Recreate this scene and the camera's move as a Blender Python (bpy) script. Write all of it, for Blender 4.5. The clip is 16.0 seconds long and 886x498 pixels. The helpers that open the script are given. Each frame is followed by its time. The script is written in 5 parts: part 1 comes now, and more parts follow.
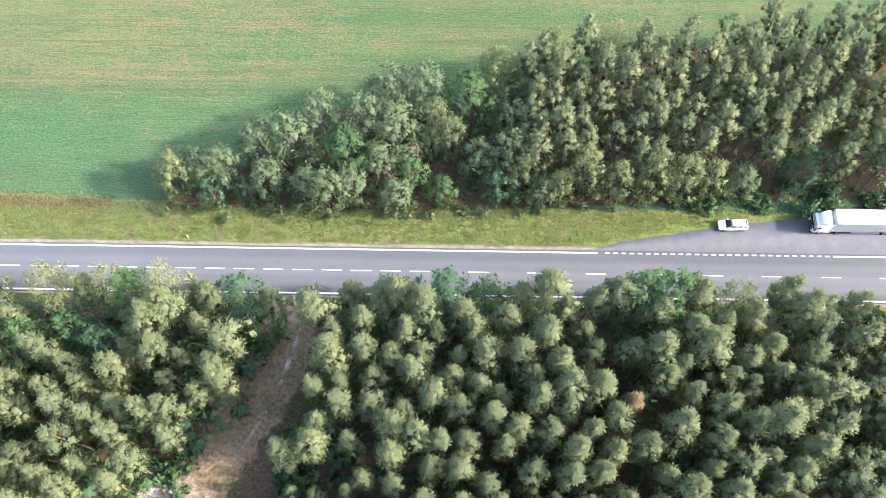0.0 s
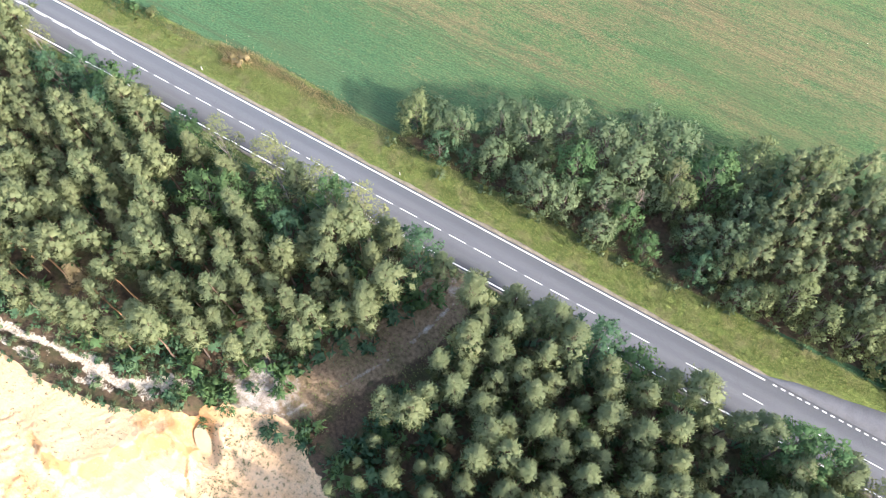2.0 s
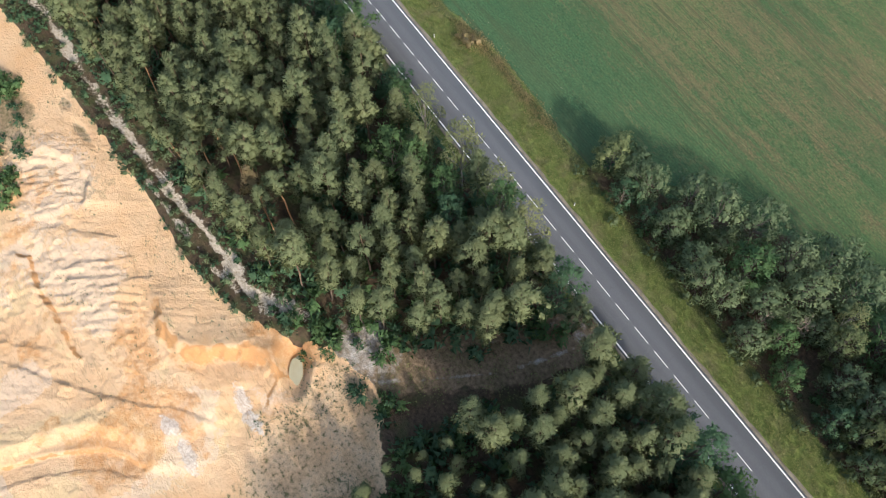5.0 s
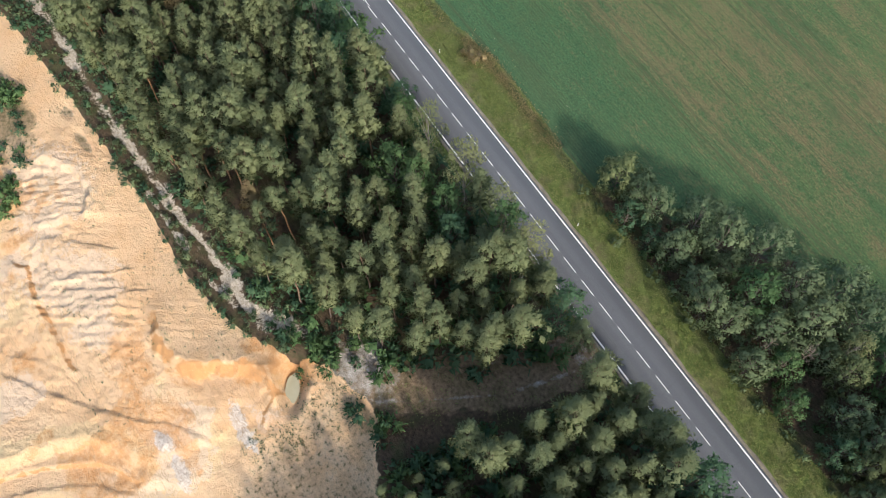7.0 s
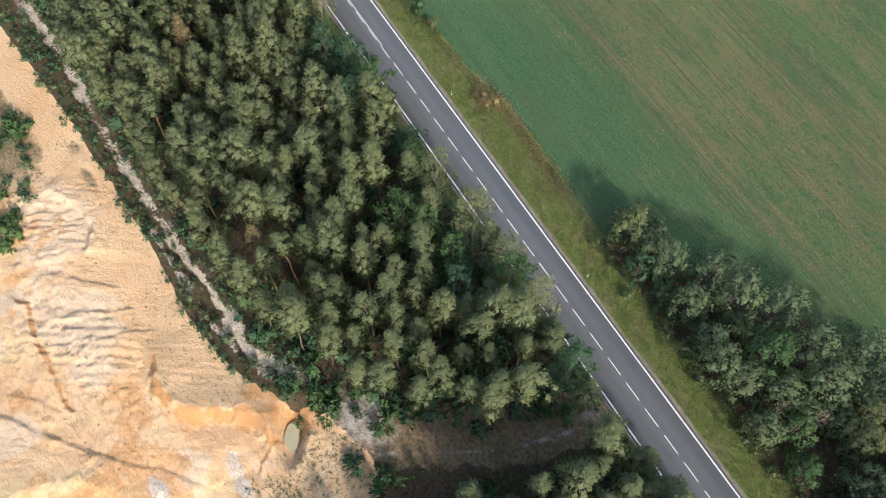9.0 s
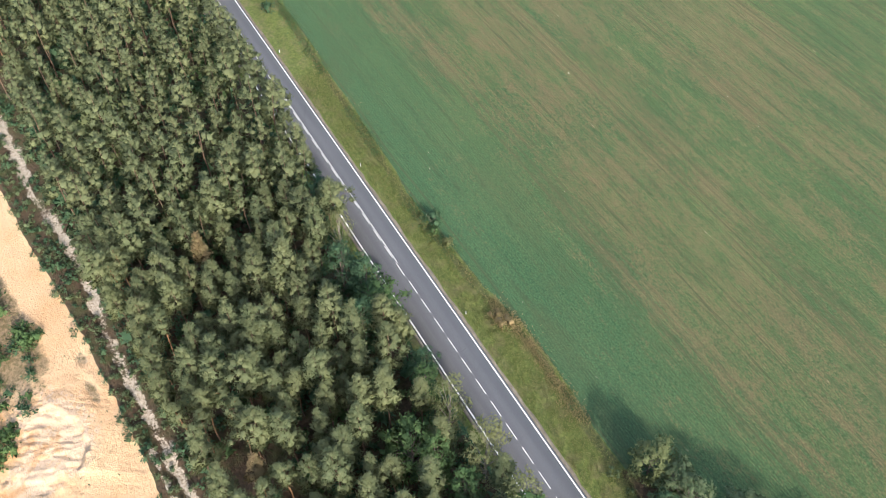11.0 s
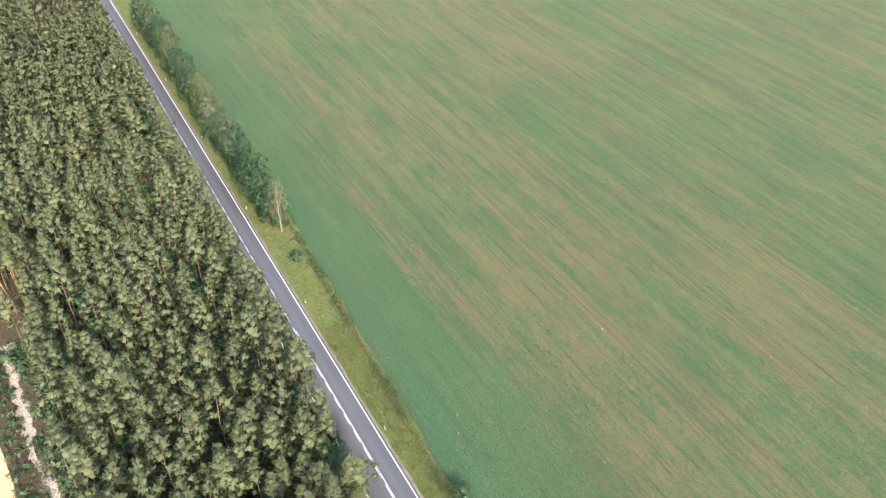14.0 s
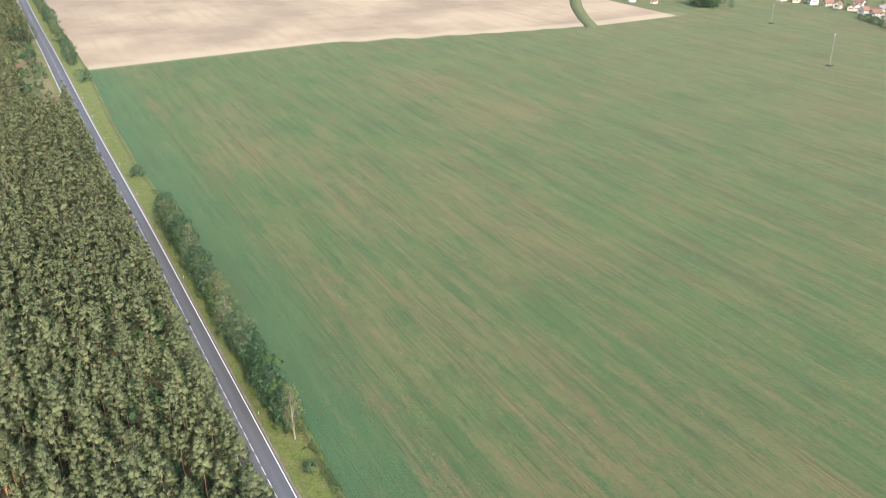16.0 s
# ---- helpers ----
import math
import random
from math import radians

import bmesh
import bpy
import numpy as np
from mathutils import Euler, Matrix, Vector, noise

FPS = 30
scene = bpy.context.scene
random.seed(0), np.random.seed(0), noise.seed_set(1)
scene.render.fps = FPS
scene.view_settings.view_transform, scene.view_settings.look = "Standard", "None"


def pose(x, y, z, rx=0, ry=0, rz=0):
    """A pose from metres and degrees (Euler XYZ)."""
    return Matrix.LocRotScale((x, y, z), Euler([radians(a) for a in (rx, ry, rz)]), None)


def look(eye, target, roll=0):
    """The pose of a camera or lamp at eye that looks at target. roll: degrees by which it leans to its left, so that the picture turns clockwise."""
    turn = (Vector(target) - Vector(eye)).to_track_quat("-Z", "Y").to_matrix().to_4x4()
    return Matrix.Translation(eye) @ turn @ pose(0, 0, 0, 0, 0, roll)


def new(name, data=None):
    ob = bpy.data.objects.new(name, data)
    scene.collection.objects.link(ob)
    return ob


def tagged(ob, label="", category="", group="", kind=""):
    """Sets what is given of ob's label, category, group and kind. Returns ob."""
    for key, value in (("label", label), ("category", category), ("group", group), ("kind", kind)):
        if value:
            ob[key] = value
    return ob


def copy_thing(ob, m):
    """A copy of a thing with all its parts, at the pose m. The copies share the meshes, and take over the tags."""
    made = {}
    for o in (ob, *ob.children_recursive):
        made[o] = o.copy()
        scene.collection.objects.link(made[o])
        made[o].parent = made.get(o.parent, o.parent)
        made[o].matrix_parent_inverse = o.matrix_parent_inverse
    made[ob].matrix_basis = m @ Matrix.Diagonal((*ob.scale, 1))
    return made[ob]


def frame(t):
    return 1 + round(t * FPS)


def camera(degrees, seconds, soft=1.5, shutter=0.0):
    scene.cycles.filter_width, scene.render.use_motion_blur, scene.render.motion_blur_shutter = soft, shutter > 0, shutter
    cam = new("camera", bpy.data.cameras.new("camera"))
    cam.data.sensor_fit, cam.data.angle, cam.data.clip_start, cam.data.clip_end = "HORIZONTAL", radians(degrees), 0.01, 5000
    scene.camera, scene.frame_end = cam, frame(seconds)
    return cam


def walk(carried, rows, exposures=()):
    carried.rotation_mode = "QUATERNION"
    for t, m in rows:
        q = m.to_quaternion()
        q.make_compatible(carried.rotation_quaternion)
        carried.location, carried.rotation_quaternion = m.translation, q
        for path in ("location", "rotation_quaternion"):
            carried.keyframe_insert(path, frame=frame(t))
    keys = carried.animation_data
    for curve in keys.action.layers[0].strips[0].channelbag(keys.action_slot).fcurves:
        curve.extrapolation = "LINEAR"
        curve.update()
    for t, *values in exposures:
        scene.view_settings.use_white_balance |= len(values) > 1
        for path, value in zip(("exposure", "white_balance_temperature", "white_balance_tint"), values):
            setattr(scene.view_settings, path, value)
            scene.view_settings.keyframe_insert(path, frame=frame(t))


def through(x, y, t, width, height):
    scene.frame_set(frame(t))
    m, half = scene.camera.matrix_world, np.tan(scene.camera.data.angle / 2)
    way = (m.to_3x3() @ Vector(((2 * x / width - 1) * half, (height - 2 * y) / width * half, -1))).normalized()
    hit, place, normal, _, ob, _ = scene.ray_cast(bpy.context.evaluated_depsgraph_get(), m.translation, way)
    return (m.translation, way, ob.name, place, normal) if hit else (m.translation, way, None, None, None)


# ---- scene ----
cam = camera(55.56, 16.0, soft=0.7)

# seconds, x, y, z, heading, pitch, roll
PATH = [
    (0, 0.61, -47.02, 120.26, 0.62, -67.09, 0.30),
    (0.5, 0.25, -46.88, 120.27, 7.35, -67.06, 0.18),
    (1, -0.10, -46.75, 120.29, 14.71, -67.02, 0.07),
    (1.5, -0.41, -46.66, 120.35, 23.03, -66.96, -0.01),
    (2, -0.71, -46.67, 120.47, 30.84, -66.91, -0.13),
    (2.5, -1.02, -46.73, 120.58, 39.58, -66.84, -0.26),
    (3, -1.32, -46.76, 120.60, 48.11, -66.75, -0.38),
    (3.5, -1.54, -46.68, 120.54, 53.93, -66.68, -0.41),
    (6, -2.35, -45.45, 119.95, 55.88, -66.19, 0.15),
    (6.5, -2.76, -44.98, 119.79, 56.22, -66.04, 0.21),
    (7, -3.41, -44.34, 119.61, 56.55, -65.94, 0.26),
    (7.5, -4.29, -43.56, 119.44, 56.99, -65.81, 0.32),
    (8, -5.33, -42.73, 119.31, 57.47, -65.69, 0.35),
    (8.2, -5.78, -42.40, 119.29, 57.64, -65.65, 0.36),
    (10.3, -10.74, -39.24, 119.57, 59.35, -57.58, 0.26),
    (10.5, -11.33, -38.95, 119.61, 59.51, -55.61, 0.26),
    (11, -13.12, -38.22, 119.73, 59.76, -52.09, 0.22),
    (11.5, -15.09, -37.48, 119.91, 60.02, -49.83, 0.24),
    (12, -17.14, -36.77, 120.11, 60.27, -47.65, 0.25),
    (12.5, -19.22, -36.11, 120.31, 60.53, -44.49, 0.16),
    (13, -21.25, -35.44, 120.51, 60.81, -42.07, 0.14),
    (13.5, -23.31, -34.76, 120.69, 61.12, -40.43, 0.02),
    (14, -25.43, -34.08, 120.83, 61.37, -37.93, -0.08),
    (14.5, -27.59, -33.47, 120.94, 61.61, -35.14, -0.23),
    (15, -29.81, -32.87, 121.05, 61.85, -32.03, -0.34),
    (15.5, -32.07, -32.32, 121.16, 62.06, -28.86, -0.49),
    (16, -34.32, -31.80, 121.26, 62.25, -25.67, -0.63),
]
walk(cam, [(t, pose(x, y, z, 90 + p, 0, h) @ pose(0, 0, 0, 0, 0, r)) for t, x, y, z, h, p, r in PATH],
     exposures=[(0, 2.33, 6350, 15), (1.2, 2.28, 6350, 17), (2.5, 1.81, 6400, 12), (3.5, 1.26, 6400, 10), (6, 0.84, 6450, 10), (8.2, 0.84, 6450, 10), (10.5, 1.02, 6500, 12), (11.5, 1.45, 6520, 14), (12.5, 1.65, 6550, 16), (14.5, 1.53, 6550, 16), (16, 1.32, 6550, 14)])

# ---- world and sun ----
SUN_UP, SUN_DIR = 31.0, Vector((0.995, -0.09, 0)).normalized()
world = bpy.data.worlds.new("sky")
world.use_nodes = True
scene.world = world
sky = world.node_tree.nodes.new("ShaderNodeTexSky")
sky.sky_type, sky.sun_disc = "NISHITA", False
sky.sun_elevation, sky.sun_rotation = radians(SUN_UP), radians(95)
sky.air_density, sky.dust_density = 1.2, 2.5
back = world.node_tree.nodes["Background"]
back.inputs["Strength"].default_value = 0.15
world.node_tree.links.new(sky.outputs[0], back.inputs["Color"])

sun = new("sun", bpy.data.lights.new("sun", "SUN"))
sun.data.energy, sun.data.angle, sun.data.color = 2.4, radians(3.0), (1.0, 0.94, 0.84)
sun.matrix_world = look(SUN_DIR * 200 * math.cos(radians(SUN_UP)) + Vector((0, 0, 200 * math.sin(radians(SUN_UP)))), (0, 0, 0))

# ---- materials ----
class Nodes:
    """A material and short calls for its nodes."""

    def __init__(self, name):
        self.mat = bpy.data.materials.new(name)
        self.mat.use_nodes = True
        self.tree = self.mat.node_tree
        self.bsdf = self.tree.nodes["Principled BSDF"]
        self.out = self.tree.nodes["Material Output"]

    def put(self, socket, value):
        if isinstance(value, bpy.types.NodeSocket):
            self.tree.links.new(value, socket)
        elif isinstance(value, (tuple, list)) and len(value) == 3 and socket.type == "RGBA":
            socket.default_value = (*value, 1)
        else:
            socket.default_value = value

    def node(self, kind, out=0, setup=None, **inputs):
        n = self.tree.nodes.new(kind)
        if setup:
            setup(n)
        for key, value in inputs.items():
            self.put(n.inputs[int(key[1:])] if key[0] == "i" and key[1:].isdigit() else n.inputs[key], value)
        return n.outputs[out]

    def coords(self, scale=(1, 1, 1), turn=0.0, shift=(0, 0, 0)):
        tc = self.tree.nodes.new("ShaderNodeTexCoord").outputs["Object"]
        return self.node("ShaderNodeMapping", i0=tc, i1=shift, i2=(0, 0, radians(turn)), i3=scale)

    def noise(self, scale, at, detail=4.0, rough=0.55, out=0):
        return self.node("ShaderNodeTexNoise", out, Vector=at, Scale=scale, Detail=detail, Roughness=rough)

    def ramp(self, value, lo, hi, to_lo=0.0, to_hi=1.0):
        return self.node("ShaderNodeMapRange", i0=value, i1=lo, i2=hi, i3=to_lo, i4=to_hi)

    def math(self, op, a, b=0.0):
        def setup(n):
            n.operation = op
        return self.node("ShaderNodeMath", 0, setup, i0=a, i1=b)

    def mix(self, fac, a, b):
        n = self.tree.nodes.new("ShaderNodeMix")
        n.data_type = "RGBA"
        self.put(n.inputs[0], fac), self.put(n.inputs[6], a), self.put(n.inputs[7], b)
        return n.outputs[2]

    def attr(self, name):
        n = self.tree.nodes.new("ShaderNodeAttribute")
        n.attribute_name = name
        return n.outputs["Fac"]

    def zone(self, name, ragged, lo=0.4, hi=0.6, amount=0.7):
        """A zone's weight, its rim broken up by noise."""
        wobble = self.math("MULTIPLY", self.math("SUBTRACT", ragged, 0.5), amount)
        return self.ramp(self.math("ADD", self.attr(name), wobble), lo, hi)

    def bump(self, height, strength=0.5, distance=0.1):
        self.put(self.bsdf.inputs["Normal"], self.node("ShaderNodeBump", Strength=strength, Distance=distance, Height=height))

    def done(self, color, rough=0.9, metal=0.0, spec=0.3):
        self.put(self.bsdf.inputs["Base Color"], color)
        self.put(self.bsdf.inputs["Roughness"], rough)
        self.put(self.bsdf.inputs["Metallic"], metal)
        self.put(self.bsdf.inputs["Specular IOR Level"], spec)
        return self.mat


def simple(name, color, rough=0.6, metal=0.0, spec=0.4, vary=0.12, scale=3.0):
    """A surface with mottling at two scales."""
    n = Nodes(name)
    at = n.coords()
    a, b = n.noise(scale, at), n.noise(scale * 9, at, 2.0)
    f = n.math("ADD", n.math("MULTIPLY", a, 0.6), n.math("MULTIPLY", b, 0.4))
    dark = tuple(c * (1 - vary * 1.6) for c in color)
    light = tuple(min(1, c * (1 + vary)) for c in color)
    n.bump(b, 0.15, 0.01)
    return n.done(n.mix(n.ramp(f, 0.3, 0.7), dark, light), rough, metal, spec)


def foliage(name, colors, through=0.3, hue_spread=1.0):
    """Leaves or needles: tree to tree and tuft to tuft differences, and some light passing through."""
    n = Nodes(name)
    info = n.tree.nodes.new("ShaderNodeObjectInfo").outputs["Random"]
    tone = n.attr("tone")
    tree = n.math("FRACT", n.math("ADD", info, tone))
    isle = n.tree.nodes.new("ShaderNodeNewGeometry").outputs["Random Per Island"]
    at = n.coords()
    lump = n.noise(0.9, at, 2.0)
    c = n.mix(n.ramp(tree, 0.0, 1.0), colors[0], colors[1])
    c = n.mix(n.math("MULTIPLY", n.ramp(lump, 0.35, 0.7), 0.55 * hue_spread), c, colors[2])
    dark = n.mix(1.0, (0, 0, 0), c)
    c = n.mix(n.ramp(isle, 0.0, 1.0, 0.0, 0.3), c, n.node("ShaderNodeHueSaturation", Color=dark, Value=0.6, Saturation=1.05))
    n.put(n.bsdf.inputs["Base Color"], c)
    n.put(n.bsdf.inputs["Roughness"], 0.62)
    n.put(n.bsdf.inputs["Specular IOR Level"], 0.12)
    glow = n.node("ShaderNodeBsdfTranslucent", Color=c)
    both = n.node("ShaderNodeMixShader", i0=through, i1=n.bsdf.outputs[0], i2=glow)
    n.tree.links.new(both, n.out.inputs["Surface"])
    return n.mat


def bark(name, low, high, turn_at):
    """Furrowed bark, from the grey foot to the colour higher up."""
    n = Nodes(name)
    at = n.coords()
    z = n.node("ShaderNodeSeparateXYZ", 2, i0=at)
    grain = n.noise(2.5, n.coords((3, 3, 0.5)), 5.0)
    up = n.ramp(n.math("ADD", z, n.math("MULTIPLY", grain, 4.0)), turn_at, turn_at + 5)
    c = n.mix(up, low, high)
    c = n.mix(n.ramp(grain, 0.35, 0.65), n.node("ShaderNodeHueSaturation", Color=c, Value=0.55), c)
    n.bump(grain, 0.6, 0.04)
    return n.done(c, 0.95, 0, 0.1)


def ground_material():
    n = Nodes("ground_soil_and_plants")
    at = n.coords()
    big, mid, fine, grit = n.noise(0.035, at), n.noise(0.3, at), n.noise(1.7, at, 5.0), n.noise(7.0, at, 4.0)
    ragged = n.noise(0.55, at, 6.0, 0.65)
    # the field: green with bare tan streaks along the drilling
    streak = n.noise(1.0, n.coords((0.022, 0.11, 1), 1.0), 3.5, 0.62)
    streak2 = n.noise(1.0, n.coords((0.3, 0.6, 1), 2.0, (40, 9, 0)), 6.0, 0.8)
    patch = n.noise(0.022, at, 7.0, 0.64)
    rows = n.noise(1.0, n.coords((0.3, 1.7, 1), 1.5), 4.0, 0.7)
    blades = n.noise(2.6, n.coords((0.7, 1.5, 1), 1.5), 4.0, 0.7)
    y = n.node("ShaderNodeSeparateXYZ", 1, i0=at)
    # barer near y 380 than y 90: part of the haze painted into the colour
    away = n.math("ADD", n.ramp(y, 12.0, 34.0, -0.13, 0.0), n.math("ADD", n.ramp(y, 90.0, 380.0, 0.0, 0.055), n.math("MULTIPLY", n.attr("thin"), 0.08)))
    line1 = n.noise(1.0, n.coords((0.02, 0.3, 1), 0.8, (3, 7, 0)), 3.0, 0.65)
    line2 = n.noise(1.0, n.coords((0.14, 1.1, 1), 1.6, (8, 2, 0)), 5.0, 0.75)
    bare = n.math("ADD", n.math("ADD", n.math("MULTIPLY", streak, 0.34), 0.02), n.math("ADD", n.math("MULTIPLY", patch, 0.22), n.math("MULTIPLY", streak2, 0.22)))
    bare = n.math("ADD", bare, n.math("MULTIPLY", line1, 0.22))
    clot = n.noise(0.22, n.coords((0.8, 1.5, 1), 1.8, (21, 4, 0)), 6.0, 0.78)
    bare = n.math("ADD", bare, n.math("MULTIPLY", n.math("SUBTRACT", clot, 0.5), 0.4))
    bare = n.math("ADD", n.math("ADD", bare, away), n.math("MULTIPLY", n.math("SUBTRACT", blades, 0.5), 0.36))
    speck = n.noise(3.0, n.coords((0.8, 1.3, 1), 1.5), 4.0, 0.8)
    grain = n.noise(1.1, n.coords((0.8, 1.4, 1), 1.5, (5, 5, 0)), 5.0, 0.8)
    bare = n.math("ADD", bare, n.math("MULTIPLY", n.math("SUBTRACT", grain, 0.5), 0.42))
    green = n.mix(n.ramp(speck, 0.38, 0.62), (0.014, 0.048, 0.020), (0.086, 0.168, 0.068))
    green = n.mix(n.ramp(rows, 0.45, 0.62, 0, 0.4), green, (0.040, 0.076, 0.030))
    green = n.mix(n.ramp(big, 0.4, 0.65, 0, 0.45), green, (0.105, 0.142, 0.052))
    green = n.mix(n.ramp(line1, 0.4, 0.6, 0.0, 0.5), green, n.mix(n.ramp(speck, 0.36, 0.64), (0.056, 0.09, 0.034), (0.135, 0.185, 0.075)))
    green = n.mix(n.ramp(line2, 0.5, 0.7, 0.0, 0.35), green, (0.036, 0.064, 0.027))
    # far green paled towards y 400, distance haze painted into the base colour
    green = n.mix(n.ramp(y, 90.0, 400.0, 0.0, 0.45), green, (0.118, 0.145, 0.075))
    green = n.mix(n.ramp(y, 14.0, 40.0, 0.6, 0.0), green, n.mix(n.ramp(speck, 0.36, 0.64), (0.018, 0.066, 0.036), (0.070, 0.178, 0.092)))
    green = n.mix(n.ramp(grain, 0.45, 0.66, 0.0, 0.3), green, (0.105, 0.125, 0.045))
    # low grain goes dark: shaded gaps between plant clumps, painted in
    green = n.mix(n.ramp(grain, 0.44, 0.34, 0.0, 0.55), green, (0.020, 0.045, 0.020))
    soil = n.mix(n.ramp(speck, 0.35, 0.65), (0.085, 0.060, 0.033), (0.265, 0.178, 0.105))
    tint = n.noise(0.02, n.coords((1, 1, 1), 0, (70, 30, 0)), 3.0)
    soil = n.mix(n.ramp(tint, 0.4, 0.6, 0, 0.5), soil, (0.158, 0.144, 0.072))
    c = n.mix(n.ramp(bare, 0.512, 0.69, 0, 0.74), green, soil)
    pale_bits = n.noise(1.0, n.coords((0.25, 1.2, 1), 2.0, (9, 5, 0)), 2.0, 0.7)
    c = n.mix(n.math("MULTIPLY", n.ramp(pale_bits, 0.70, 0.76, 0, 0.6), n.ramp(bare, 0.5, 0.6)), c, (0.360, 0.302, 0.202))
    olive = n.noise(0.06, n.coords((0.35, 1.4, 1), 0.8, (55, 5, 0)), 5.0, 0.7)
    c = n.mix(n.ramp(olive, 0.5, 0.68, 0, 0.5), c, (0.074, 0.085, 0.042))
    # drill rows
    drill = n.node("ShaderNodeTexWave", 1, lambda w: setattr(w, "bands_direction", "Y"), Vector=n.coords((0.02, 1, 1), 0.8), Scale=0.62, Distortion=1.4, Detail=3.0, i4=0.35, i5=0.6)
    gaps = n.noise(1.0, n.coords((0.5, 2.2, 1), 0.8, (4, 1, 0)), 4.0, 0.75)
    between = n.math("MULTIPLY", n.ramp(drill, 0.55, 0.15, 0, 1), n.ramp(gaps, 0.42, 0.62, 0.04, 0.42))
    c = n.mix(between, c, n.mix(n.ramp(bare, 0.45, 0.62), (0.024, 0.052, 0.024), (0.10, 0.082, 0.042)))
    sparse = n.noise(1.0, n.coords((0.06, 0.42, 1), 0.8, (31, 2, 0)), 5.0, 0.72)
    c = n.mix(n.ramp(sparse, 0.42, 0.3, 0, 0.5), c, (0.040, 0.058, 0.030))
    pass_line = n.math("ABSOLUTE", n.math("SUBTRACT", n.math("FRACT", n.math("MULTIPLY", n.math("ADD", y, n.math("MULTIPLY", n.noise(0.02, at, 1.0), 3.0)), 0.0417)), 0.5))
    for off in (0.0, 0.075):
        c = n.mix(n.ramp(n.math("ABSOLUTE", n.math("SUBTRACT", pass_line, off)), 0.006, 0.014, 0.45, 0.0), c, (0.075, 0.078, 0.040))
    seam = n.math("ABSOLUTE", n.math("SUBTRACT", n.noise(1.0, n.coords((0.003, 0.42, 1), 0.8, (6, 8, 0)), 3.0, 0.6), 0.5))
    c = n.mix(n.math("MULTIPLY", n.ramp(seam, 0.004, 0.016, 0.55, 0.0), n.ramp(sparse, 0.35, 0.6)), c, (0.042, 0.055, 0.028))
    chaff = n.noise(1.0, n.coords((0.5, 1.0, 1), 0.8, (17, 3, 0)), 2.0, 0.6)
    c = n.mix(n.math("MULTIPLY", n.ramp(chaff, 0.735, 0.775, 0, 0.7), n.ramp(streak, 0.42, 0.58)), c, (0.40, 0.37, 0.28))
    # stubble
    straw = n.mix(n.ramp(n.noise(0.014, at, 5.0), 0.38, 0.62), (0.262, 0.198, 0.150), (0.385, 0.298, 0.215))
    straw = n.mix(n.ramp(n.noise(1.0, n.coords((0.01, 0.16, 1), -70), 4.0), 0.45, 0.7, 0, 0.35), straw, (0.248, 0.183, 0.130))
    c = n.mix(n.zone("stubble", ragged, 0.45, 0.55, 0.2), c, straw)
    c = n.mix(n.math("MULTIPLY", n.attr("headland"), 0.6), c, n.mix(n.ramp(fine, 0.3, 0.7), (0.40, 0.33, 0.23), (0.47, 0.40, 0.29)))
    # verge
    grass = n.mix(n.ramp(fine, 0.3, 0.7), (0.075, 0.105, 0.026), (0.165, 0.195, 0.058))
    grass = n.mix(n.ramp(mid, 0.48, 0.68, 0, 0.6), grass, (0.205, 0.165, 0.092))
    grass = n.mix(n.ramp(n.noise(0.8, at, 5.0, 0.7), 0.5, 0.7, 0, 0.7), grass, (0.055, 0.085, 0.025))
    c = n.mix(n.zone("verge", ragged), c, grass)
    c = n.mix(n.zone("weeds", ragged), c, n.mix(n.ramp(fine, 0.35, 0.65), (0.055, 0.078, 0.028), (0.13, 0.125, 0.055)))
    # woodland floor
    litter = n.mix(n.ramp(fine, 0.3, 0.7), (0.045, 0.032, 0.022), (0.12, 0.08, 0.052))
    litter = n.mix(n.ramp(mid, 0.45, 0.7, 0, 0.7), litter, (0.055, 0.075, 0.025))
    c = n.mix(n.zone("woodland", ragged), c, litter)
    # heath in the clearing
    heath = n.mix(n.ramp(n.noise(0.07, at, 5.0), 0.4, 0.6), (0.085, 0.11, 0.042), (0.17, 0.145, 0.075))
    heath = n.mix(n.ramp(n.noise(0.05, n.coords((1, 1, 1), 0, (9, 40, 0)), 4.0), 0.52, 0.62), heath, (0.20, 0.115, 0.08))
    c = n.mix(n.zone("heath", ragged), c, heath)
    # earth track
    earth = n.mix(n.ramp(fine, 0.3, 0.7), (0.115, 0.080, 0.050), (0.31, 0.215, 0.135))
    earth = n.mix(n.ramp(mid, 0.45, 0.65, 0, 0.5), earth, (0.080, 0.078, 0.031))
    c = n.mix(n.zone("track", ragged), c, earth)
    pale = n.mix(n.ramp(grit, 0.3, 0.7), (0.275, 0.237, 0.206), (0.587, 0.537, 0.488))
    c = n.mix(n.zone("gravel", ragged, 0.42, 0.7, 1.1), c, pale)
    # sand pit
    cloud = n.noise(0.10, at, 5.0, 0.6)
    crumb = n.noise(2.6, at, 6.0, 0.75)
    clod = n.noise(0.9, at, 6.0, 0.7)
    rag = n.math("ADD", n.math("MULTIPLY", n.math("SUBTRACT", crumb, 0.5), 0.7), n.math("MULTIPLY", n.math("SUBTRACT", clod, 0.5), 1.6))
    sand = n.mix(n.ramp(cloud, 0.35, 0.65), (0.70, 0.432, 0.235), (0.765, 0.530, 0.325))
    sand = n.mix(n.ramp(mid, 0.4, 0.75, 0, 0.45), sand, (0.726, 0.531, 0.342))
    sand = n.mix(n.ramp(n.math("ADD", n.attr("cream"), rag), 0.5, 0.68, 0, 0.6), sand, (0.77, 0.575, 0.325))
